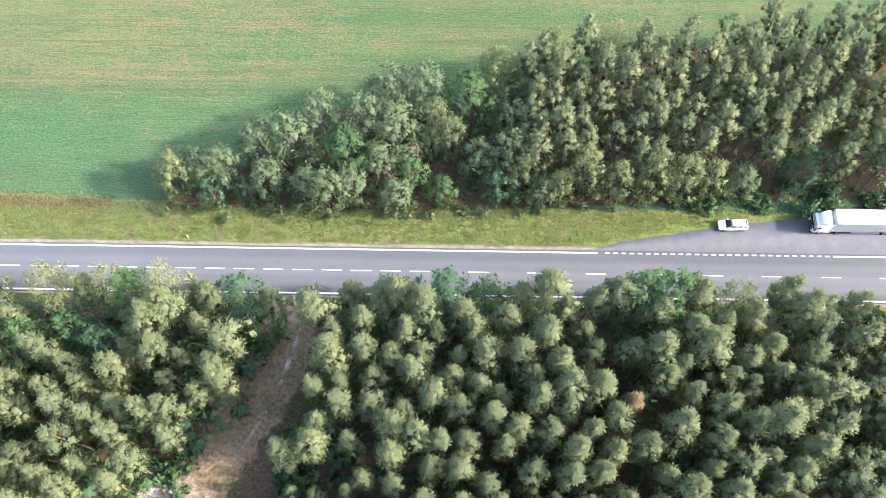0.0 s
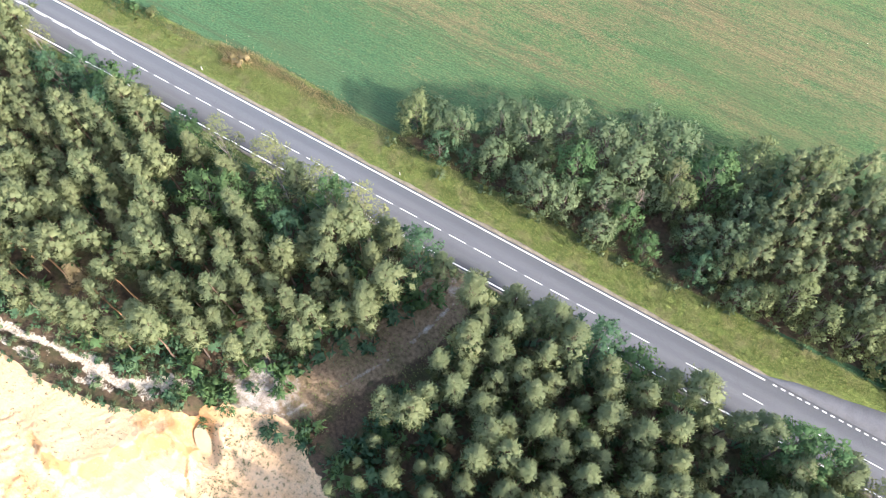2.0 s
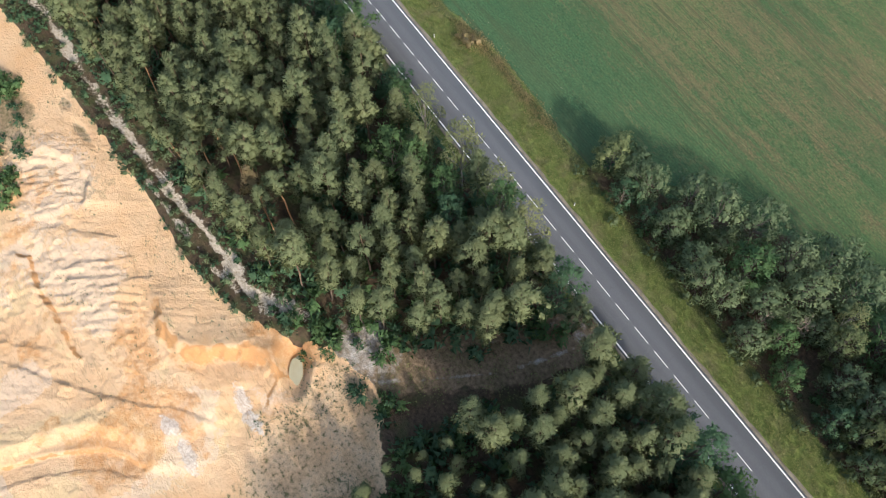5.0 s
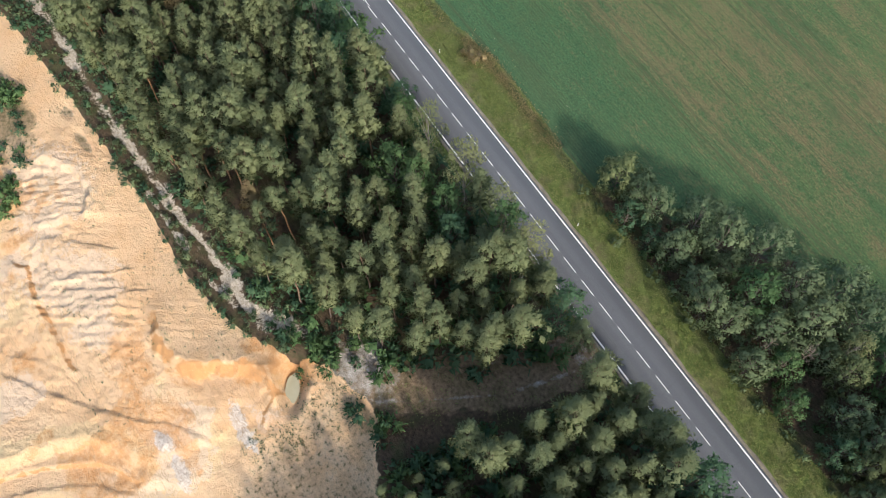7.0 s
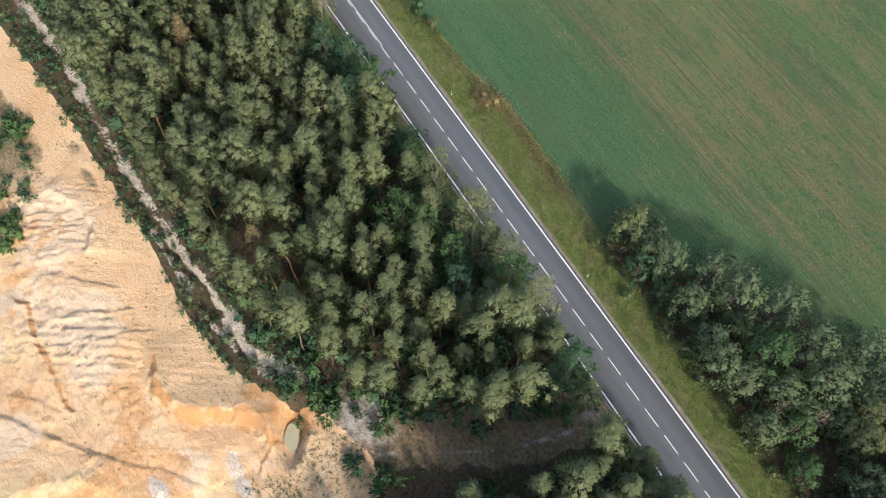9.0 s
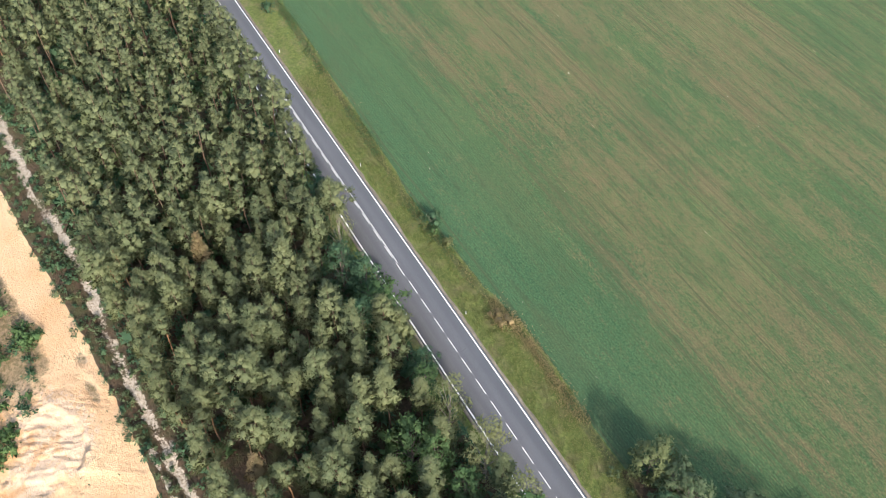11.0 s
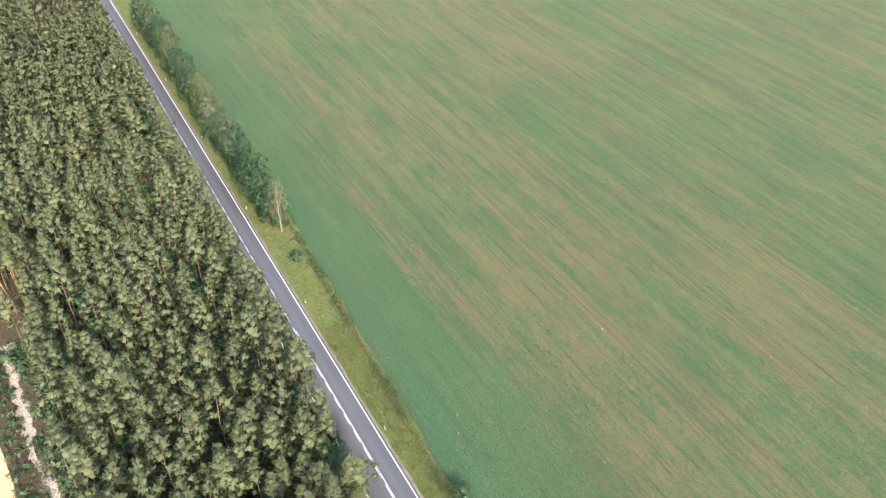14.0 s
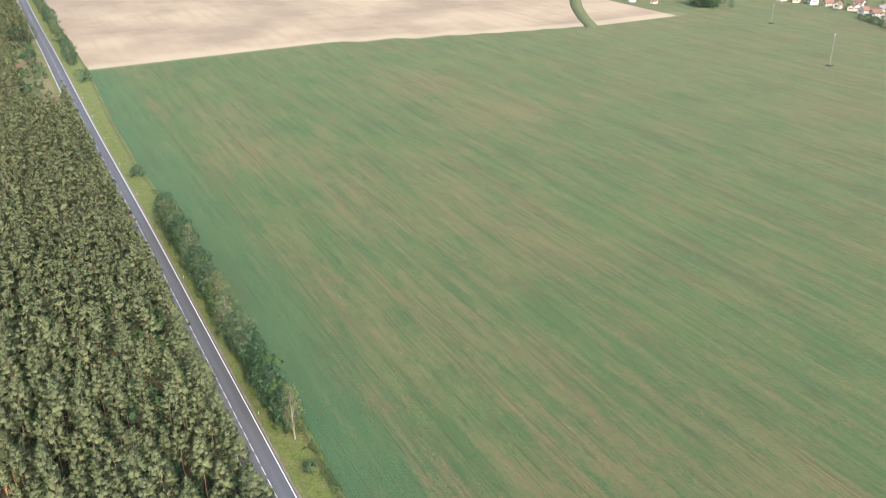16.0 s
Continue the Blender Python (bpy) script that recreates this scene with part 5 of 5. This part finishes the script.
def house(wall, roof, label):
    """A gabled house: walls, roof with eaves, chimney, windows and door."""
    base = tagged(new("house"), label, "house", "houses of the village")
    bm = bmesh.new()
    a, b, h, g = 5.5, 4.2, 4.6, 8.2
    pts = [(-a, -b, 0), (a, -b, 0), (a, b, 0), (-a, b, 0), (-a, -b, h), (a, -b, h), (a, b, h), (-a, b, h), (-a, 0, g - 0.2), (a, 0, g - 0.2)]
    v = [bm.verts.new(p) for p in pts]
    for f in ((0, 1, 5, 4), (2, 3, 7, 6), (1, 2, 6, 9, 5), (3, 0, 4, 8, 7), (3, 2, 1, 0), (4, 5, 9, 8), (6, 7, 8, 9)):
        bm.faces.new([v[k] for k in f])
    part("wall", bm, wall, base)
    for s in (-1, 1):
        bm = bmesh.new()
        q = [(-a - 0.5, s * (b + 0.6), h - 0.35), (a + 0.5, s * (b + 0.6), h - 0.35), (a + 0.5, 0, g), (-a - 0.5, 0, g)]
        low = [bm.verts.new(p) for p in q]
        up = [bm.verts.new((p[0], p[1], p[2] + 0.25)) for p in q]
        bm.faces.new(low), bm.faces.new(up)
        for k in range(4):
            bm.faces.new((low[k], low[(k + 1) % 4], up[(k + 1) % 4], up[k]))
        part("roof", bm, roof, base)
    boxes("chimney", [(1.5, 2.2, -0.9, -0.2, 6.5, 9.2)], M_CHIM, base)
    for s in (-1, 1):
        for x in (-3.4, 0, 3.4):
            for z in (1.2, 3.0):
                if x == 0 and z < 2 and s < 0:
                    continue
                boxes("window", [(x - 0.6, x + 0.6, s * b - 0.05, s * b + 0.05, z, z + 1.2)], M_PANE, base)
            boxes("window", [(s * a - 0.05, s * a + 0.05, x * 0.5 - 0.5, x * 0.5 + 0.5, 3.0, 4.2)], M_PANE, base)
    boxes("door", [(-0.5, 0.5, -b - 0.06, -b + 0.05, 0.05, 2.1)], M_CHIM, base)
    return base


HOUSES = [house(M_WALLS[k % 3], M_ROOFS[j], lab) for k, j, lab in ((0, 0, "white house with a brown gabled roof"), (0, 1, "white house with a red tiled roof"), (1, 2, "cream house with a grey roof"), (2, 0, "grey house with a brown gabled roof"), (1, 1, "cream house with a red tiled roof"))]
far_trees = Wood()
hr = np.random.default_rng(23)


def rim(t):
    """Along the village's near rim."""
    return np.interp(t, [0, 0.25, 0.5, 0.75, 1], [-620, -575, -540, -470, -400]), np.interp(t, [0, 0.25, 0.5, 0.75, 1], [462, 480, 556, 560, 535])


def put_house(x, y, size, turn):
    copy_thing(HOUSES[int(hr.integers(len(HOUSES)))], pose(x, y, -0.1, 0, 0, turn) @ Matrix.Diagonal((size, size, size, 1)))


for k in range(85):
    x, y = hr.uniform(-640, -380), hr.uniform(470, 690)
    if y < np.interp(x, [-640, -600, -575, -550, -500, -450, -400], [470, 475, 520, 562, 572, 562, 545]):
        continue
    put_house(x, y, hr.uniform(0.55, 0.85), float(hr.choice([10, 100, 30, 120])) + hr.normal(0, 6))
for x, y, s in ((-640, 452, 0.7), (-622, 455, 0.6), (-606, 452, 0.5), (-630, 462, 0.6), (-590, 462, 0.45), (-545, 562, 0.6), (-520, 570, 0.75), (-497, 572, 0.65), (-470, 568, 0.7), (-448, 562, 0.65), (-428, 552, 0.65), (-533, 566, 0.6), (-508, 574, 0.6), (-484, 572, 0.6), (-459, 568, 0.6)):
    put_house(x, y, s, hr.uniform(0, 180))
for x, y, s in [(hr.uniform(-680, -380), hr.uniform(480, 625), hr.uniform(0.4, 0.75)) for _ in range(150)] + [(hr.normal(-556, 6), hr.normal(492, 9), hr.uniform(0.8, 1.3)) for _ in range(34)] + [(-462 + k * 1.7 + hr.normal(0, 1.5), 548 - k * 0.55 + hr.normal(0, 2), hr.uniform(0.35, 0.7)) for k in range(36)]:
    if y < np.interp(x, [-680, -600, -575, -550, -500, -450, -400], [470, 470, 480, 540, 556, 545, 515]) and not (-575 < x < -535 and y < 515):
        continue
    stem, crown = FAR_BROAD[int(hr.integers(2))]
    tone, turn = hr.random(), hr.uniform(0, 6.28)
    far_trees.add("crown", crown, x, y, -0.1, s, turn, tone)
    far_trees.add("trunk", stem, x, y, -0.1, s, turn, tone)
far_trees.build("village_trees", {"crown": M_OAK, "trunk": M_BARK2}, "dark green garden trees between far houses", "trees")
PATTERNS += HOUSES

# masts in the field
M_STEEL = simple("grey_galvanised_steel", (0.30, 0.31, 0.32), 0.5, 0.6)
M_FOOT = simple("dark_concrete", (0.06, 0.06, 0.05), 0.9)
M_WHITE = simple("white_enamel", (0.8, 0.8, 0.78), 0.4)


def mast(x, y, h):
    base = tagged(new("field_mast"), "thin grey steel mast standing in the field", "mast", "masts in the field")
    base.location = (x, y, 0)
    legs = [(-0.3, -0.3), (0.3, -0.3), (0.3, 0.3), (-0.3, 0.3)]
    for a, b in legs:
        v, f, nn = tube([(a, b, -0.1), (a * 0.2, b * 0.2, h)], [0.035, 0.02], 5)
        under("leg", quad_mesh("leg", v, f, M_STEEL), base)
    for k in range(8):
        z = h * (k + 0.5) / 8
        s = 1 - 0.8 * z / h
        for (a, b), (c, d) in zip(legs, legs[1:] + legs[:1]):
            v, f, nn = tube([(a * s, b * s, z), (c * s, d * s, z + h / 10)], [0.012, 0.012], 4)
            under("brace", quad_mesh("brace", v, f, M_STEEL), base)
    boxes("head", [(-0.2, 0.2, -0.2, 0.2, h, h + 0.7)], M_WHITE, base, "white box on top", 0.1)
    boxes("footing", [(-1.6, 1.6, -1.6, 1.6, -0.2, 0.5)], M_FOOT, base, "dark footing", 0.2)


mast(-368, 406, 18)
mast(-479, 478, 13)

# ---- vehicles and posts ----
M_CARWHITE = simple("white_car_paint", (0.82, 0.83, 0.84), 0.25, spec=0.6, vary=0.03)
M_CARRED = simple("red_lorry_paint", (0.28, 0.05, 0.04), 0.3, spec=0.6, vary=0.06)
M_GLASS = simple("tinted_glass", (0.025, 0.03, 0.035), 0.08, spec=0.7, vary=0.02)
M_TYRE = simple("tyre_rubber", (0.025, 0.025, 0.026), 0.9, vary=0.2)
M_RIM = simple("alloy_rim", (0.55, 0.56, 0.58), 0.35, 0.8)
M_DARK = simple("dark_plastic", (0.04, 0.04, 0.042), 0.6)
M_LAMP = simple("clear_lamp_glass", (0.75, 0.77, 0.8), 0.1, spec=0.7)
M_RED = simple("red_lamp_glass", (0.4, 0.02, 0.02), 0.2)
M_TARP = simple("grey_trailer_tarpaulin", (0.42, 0.45, 0.50), 0.6, vary=0.08, scale=0.6)
M_TOP = simple("pale_trailer_roof", (0.78, 0.76, 0.70), 0.6, vary=0.08, scale=0.5)
M_SAND = simple("pale_load", (0.62, 0.5, 0.38), 0.9, vary=0.2)


def loft(name, stations, material, parent, label="", power=4.0, sides=20):
    """A rounded body through stations of x, half width, lowest and highest z."""
    t = np.arange(sides) * 2 * np.pi / sides
    cx, cz = np.sign(np.cos(t)) * np.abs(np.cos(t)) ** (2 / power), np.sign(np.sin(t)) * np.abs(np.sin(t)) ** (2 / power)
    v = np.concatenate([np.c_[np.full(sides, x), cx * w, (lo + hi) / 2 + cz * (hi - lo) / 2] for x, w, lo, hi in stations])
    bm = bmesh.new()
    vs = [bm.verts.new(p) for p in v]
    for k in range(len(stations) - 1):
        for s in range(sides):
            bm.faces.new((vs[k * sides + s], vs[k * sides + (s + 1) % sides], vs[(k + 1) * sides + (s + 1) % sides], vs[(k + 1) * sides + s]))
    bm.faces.new(vs[:sides]), bm.faces.new(vs[-sides:])
    for f in bm.faces:
        f.smooth = len(f.verts) == 4
    return part(name, bm, material, parent, label)


def wheel(parent, x, y, rad, wide):
    """A tyre with its rim."""
    def ring(profile, name, mat, under_it):
        n, t = len(profile), np.arange(20) * 2 * np.pi / 20
        v = np.concatenate([np.c_[x + np.cos(t) * q, np.full(20, y + o), rad + np.sin(t) * q] for q, o in profile])
        f = [(k * 20 + s, k * 20 + (s + 1) % 20, (k + 1) * 20 + (s + 1) % 20, (k + 1) * 20 + s) for k in range(n - 1) for s in range(20)]
        return under(name, quad_mesh(name, v, f, mat), under_it)
    hub = ring([(rad * 0.6, -wide / 2), (rad * 0.93, -wide / 2), (rad, -wide * 0.35), (rad, wide * 0.35), (rad * 0.93, wide / 2), (rad * 0.6, wide / 2)], "wheel", M_TYRE, parent)
    ring([(0.02, -wide * 0.42), (rad * 0.3, -wide * 0.46), (rad * 0.62, -wide * 0.38), (rad * 0.62, wide * 0.38), (rad * 0.3, wide * 0.46), (0.02, wide * 0.42)], "rim", M_RIM, hub)


def panel(name, pts, material, parent, label="", thick=0.02):
    """A thin plate through four corners."""
    p = [Vector(q) for q in pts]
    nrm = (p[1] - p[0]).cross(p[2] - p[0]).normalized() * thick
    bm = bmesh.new()
    lo, up = [bm.verts.new(q) for q in p], [bm.verts.new(q + nrm) for q in p]
    bm.faces.new(lo), bm.faces.new(up)
    for k in range(len(p)):
        j = (k + 1) % len(p)
        bm.faces.new((lo[k], lo[j], up[j], up[k]))
    return part(name, bm, material, parent, label)


def car(x, y, turn=0):
    base = tagged(new("car"), "white estate car parked on the lay-by", "car")
    loft("body", [(0, 0.5, 0.38, 0.6), (0.12, 0.75, 0.25, 0.7), (0.5, 0.86, 0.2, 0.8), (1.3, 0.9, 0.18, 0.94), (2.4, 0.9, 0.18, 0.98), (3.6, 0.9, 0.18, 1.0), (4.3, 0.87, 0.22, 1.0), (4.55, 0.8, 0.32, 0.95), (4.66, 0.66, 0.42, 0.8)], M_CARWHITE, base)
    loft("cabin", [(1.15, 0.7, 0.9, 0.97), (1.9, 0.72, 0.9, 1.38), (2.3, 0.7, 0.9, 1.44), (3.6, 0.7, 0.9, 1.43), (4.1, 0.7, 0.9, 1.34), (4.5, 0.7, 0.9, 1.02)], M_GLASS, base, "dark tinted windows", 3.2)
    loft("roof", [(1.88, 0.56, 1.36, 1.42), (2.3, 0.62, 1.36, 1.49), (3.6, 0.62, 1.36, 1.48), (4.12, 0.58, 1.3, 1.39)], M_CARWHITE, base)
    for s in (-1, 1):
        for pts, rad in (([(1.2, 0.72 * s, 0.95), (1.9, 0.62 * s, 1.4)], 0.05), ([(2.75, 0.74 * s, 0.95), (2.75, 0.64 * s, 1.44)], 0.045), ([(3.65, 0.74 * s, 0.95), (3.65, 0.63 * s, 1.44)], 0.05), ([(4.5, 0.68 * s, 0.98), (4.1, 0.6 * s, 1.36)], 0.07)):
            v, f, nn = tube(pts, [rad, rad], 6)
            under("pillar", quad_mesh("pillar", v, f, M_CARWHITE), base)
        boxes("wing_mirror", [(1.45, 1.6, min(s * 0.85, s * 1.03), max(s * 0.85, s * 1.03), 0.98, 1.12)], M_CARWHITE, base, "", 0.03)
        boxes("headlight", [(0.12, 0.42, min(s * 0.5, s * 0.76), max(s * 0.5, s * 0.76), 0.62, 0.73)], M_LAMP, base, "clear headlight", 0.03)
        boxes("tail_light", [(4.48, 4.6, min(s * 0.55, s * 0.78), max(s * 0.55, s * 0.78), 0.72, 0.95)], M_RED, base, "red tail light", 0.02)
        for wx in (0.85, 3.7):
            wheel(base, wx, s * 0.78, 0.32, 0.2)
    boxes("grille", [(-0.02, 0.1, -0.4, 0.4, 0.42, 0.56)], M_DARK, base, "black grille", 0.02)
    base.matrix_world = pose(x, y, 0.052, 0, 0, turn)


def lorry(x, y):
    """An articulated lorry; its front looks to -x."""
    base = tagged(new("lorry"), "white articulated lorry with a grey curtain-sided trailer", "lorry")
    loft("cab", [(0, 1.1, 0.45, 2.5), (0.08, 1.2, 0.4, 2.75), (0.35, 1.23, 0.4, 3.0), (1.0, 1.24, 0.5, 3.1), (2.1, 1.24, 0.7, 3.1)], M_CARWHITE, base, "", 9)
    loft("deflector", [(0.55, 0.8, 3.0, 3.1), (1.0, 1.1, 3.0, 3.45), (1.6, 1.18, 3.0, 3.8), (2.15, 1.2, 3.0, 3.85)], M_CARWHITE, base, "white roof air deflector", 6)
    panel("windscreen", [(-0.03, -1.08, 1.75), (0.14, -1.08, 2.82), (0.14, 1.08, 2.82), (-0.03, 1.08, 1.75)], M_GLASS, base, "dark windscreen", 0.05)
    boxes("sun_visor", [(-0.2, 0.12, -1.1, 1.1, 2.8, 2.9)], M_DARK, base, "dark sun visor", 0.03)
    boxes("bumper", [(-0.08, 0.3, -1.22, 1.22, 0.35, 0.8)], M_DARK, base, "dark front bumper", 0.06)
    boxes("grille", [(-0.05, 0.1, -0.8, 0.8, 0.9, 1.55)], M_DARK, base, "dark grille", 0.03)
    for s in (-1, 1):
        panel("side_window", [(0.4, s * 1.235, 1.8), (1.15, s * 1.235, 1.8), (1.15, s * 1.235, 2.55), (0.55, s * 1.235, 2.55)][::s], M_GLASS, base, "dark side window", 0.02)
        boxes("mirror", [(-0.1, 0.12, min(s * 1.3, s * 1.5), max(s * 1.3, s * 1.5), 1.9, 2.7)], M_DARK, base, "", 0.03)
        boxes("headlight", [(-0.1, 0.05, min(s * 0.75, s * 1.1), max(s * 0.75, s * 1.1), 0.85, 1.05)], M_LAMP, base, "clear headlight", 0.02)
        boxes("side_fairing", [(2.1, 2.75, min(s * 1.18, s * 1.23), max(s * 1.18, s * 1.23), 0.7, 3.5)], M_CARWHITE, base)
        boxes("fuel_tank", [(1.9, 3.0, min(s * 0.7, s * 1.2), max(s * 0.7, s * 1.2), 0.5, 1.05)], M_RIM, base, "metal fuel tank", 0.12)
        boxes("side_guard", [(6.2, 10.6, min(s * 1.16, s * 1.2), max(s * 1.16, s * 1.2), 0.5, 0.95)], M_RIM, base)
        for wx in (1.35, 4.1, 11.4, 12.7, 14.0):
            wheel(base, wx, s * 1.05, 0.5, 0.34)
    boxes("chassis", [(1.0, 16.3, -0.45, 0.45, 0.75, 1.1)], M_DARK, base)
    trailer = boxes("trailer_box", [(2.9, 16.5, -1.25, 1.25, 1.15, 3.96)], M_TARP, base, "grey curtain-sided trailer body", 0.04)
    boxes("trailer_roof", [(2.88, 16.52, -1.27, 1.27, 3.965, 4.02)], M_TOP, trailer, "pale roof tarpaulin", 0.02)
    for k in range(15):
        xx = 3.3 + 0.92 * k
        boxes("strap", [(xx, xx + 0.05, -1.27, -1.252, 1.15, 3.9)], M_RIM, trailer)
    boxes("front_post", [(2.88, 3.02, -1.27, 1.27, 1.15, 3.96)], M_TOP, trailer)
    boxes("rear_light", [(16.45, 16.53, -1.1, -0.7, 0.8, 0.95), (16.45, 16.53, 0.7, 1.1, 0.8, 0.95)], M_RED, base)
    base.matrix_world = pose(x, y, 0.052)


def small_lorry(x, y):
    base = tagged(new("lorry"), "small red lorry with a pale load on the road", "lorry")
    loft("cab", [(0, 0.95, 0.5, 1.6), (0.1, 1.02, 0.45, 2.1), (0.5, 1.05, 0.45, 2.4), (1.9, 1.05, 0.5, 2.4)], M_CARRED, base, "red cab", 8)
    panel("windscreen", [(-0.02, -0.85, 1.35), (0.22, -0.85, 2.1), (0.22, 0.85, 2.1), (-0.02, 0.85, 1.35)], M_GLASS, base, "dark windscreen", 0.04)
    boxes("chassis", [(0.5, 6.3, -0.4, 0.4, 0.55, 0.9)], M_DARK, base)
    boxes("loading_bed", [(2.1, 6.4, -1.1, 1.1, 0.9, 1.15)], M_CARRED, base)
    for s in (-1, 1):
        boxes("side_board", [(2.1, 6.4, min(s * 1.06, s * 1.12), max(s * 1.06, s * 1.12), 1.1, 1.6)], M_CARWHITE, base)
        for wx in (1.0, 5.1):
            wheel(base, wx, s * 0.9, 0.42, 0.28)
    loft("load", [(2.2, 0.6, 1.1, 1.4), (3.0, 1.0, 1.1, 1.9), (4.8, 1.0, 1.1, 2.0), (6.2, 0.7, 1.1, 1.5)], M_SAND, base, "pale heaped load", 3)
    base.matrix_world = pose(x, y, 0.06, 0, 0, 180)


car(43.0, 8.3, 1.5)
lorry(57.3, 8.45)
small_lorry(-331.5, -2.3)

M_POST = simple("white_post_plastic", (0.8, 0.8, 0.78), 0.5, vary=0.06)


def roadside_post():
    base = tagged(new("roadside_post"), "white plastic roadside post with a black band", "roadside post", "posts along the road")
    for name, lo, hi, mat, grow in (("body", 0, 1.05, M_POST, 0), ("band", 0.72, 0.95, M_DARK, 0.004)):
        bm = bmesh.new()
        box_into(bm, -0.07 - grow, 0.07 + grow, -0.06 - grow, 0.06 + grow, lo, hi, 0.02)
        if name == "body":
            for v in bm.verts:
                if v.co.z > 1.0:
                    v.co.z += v.co.x * 0.6
        part(name, bm, mat, base)
    boxes("reflector", [(0.072, 0.082, -0.025, 0.025, 0.76, 0.91)], M_LAMP, base)
    return base


POST = roadside_post()
for k in range(0, 20):
    x = -39.7 - 39.85 * k
    yy = 5.08 + float(road_mid(np.array(x)))
    copy_thing(POST, pose(x, yy, land_height(x, yy) - 0.05, 2, 0, 3))
for k in range(8):
    x = -490 - 40 * k
    yy = -5.4 + float(road_mid(np.array(x)))
    copy_thing(POST, pose(x, yy, land_height(x, yy) - 0.05))
PATTERNS.append(POST)

# ---- standing water in the pit ----
def puddle():
    n = Nodes("murky_water")
    at = n.coords()
    n.bump(n.noise(3.0, at, 2.0), 0.05, 0.02)
    mat = n.done(n.mix(n.noise(0.8, at), (0.33, 0.30, 0.19), (0.42, 0.385, 0.27)), 0.12, 0, 0.4)
    cx, cy, a, b, turn = PUDDLE
    t = np.arange(28) * 2 * np.pi / 28
    wob = 1 + 0.08 * np.sin(3 * t) + 0.05 * np.sin(5 * t + 1)
    u, v = np.cos(t) * a * wob, np.sin(t) * b * wob
    c, s = math.cos(radians(turn)), math.sin(radians(turn))
    bm = bmesh.new()
    bm.faces.new([bm.verts.new((cx + p * c - q * s, cy + p * s + q * c, -1.75)) for p, q in zip(u, v)])
    me = bpy.data.meshes.new("water")
    bm.to_mesh(me), bm.free()
    me.materials.append(mat)
    tagged(new("water", me), "small murky green puddle in the sand", "puddle", kind="structure")


puddle()

# the patterns themselves are not part of the place
for ob in PATTERNS:
    for o in (*ob.children_recursive, ob):
        bpy.data.objects.remove(o)
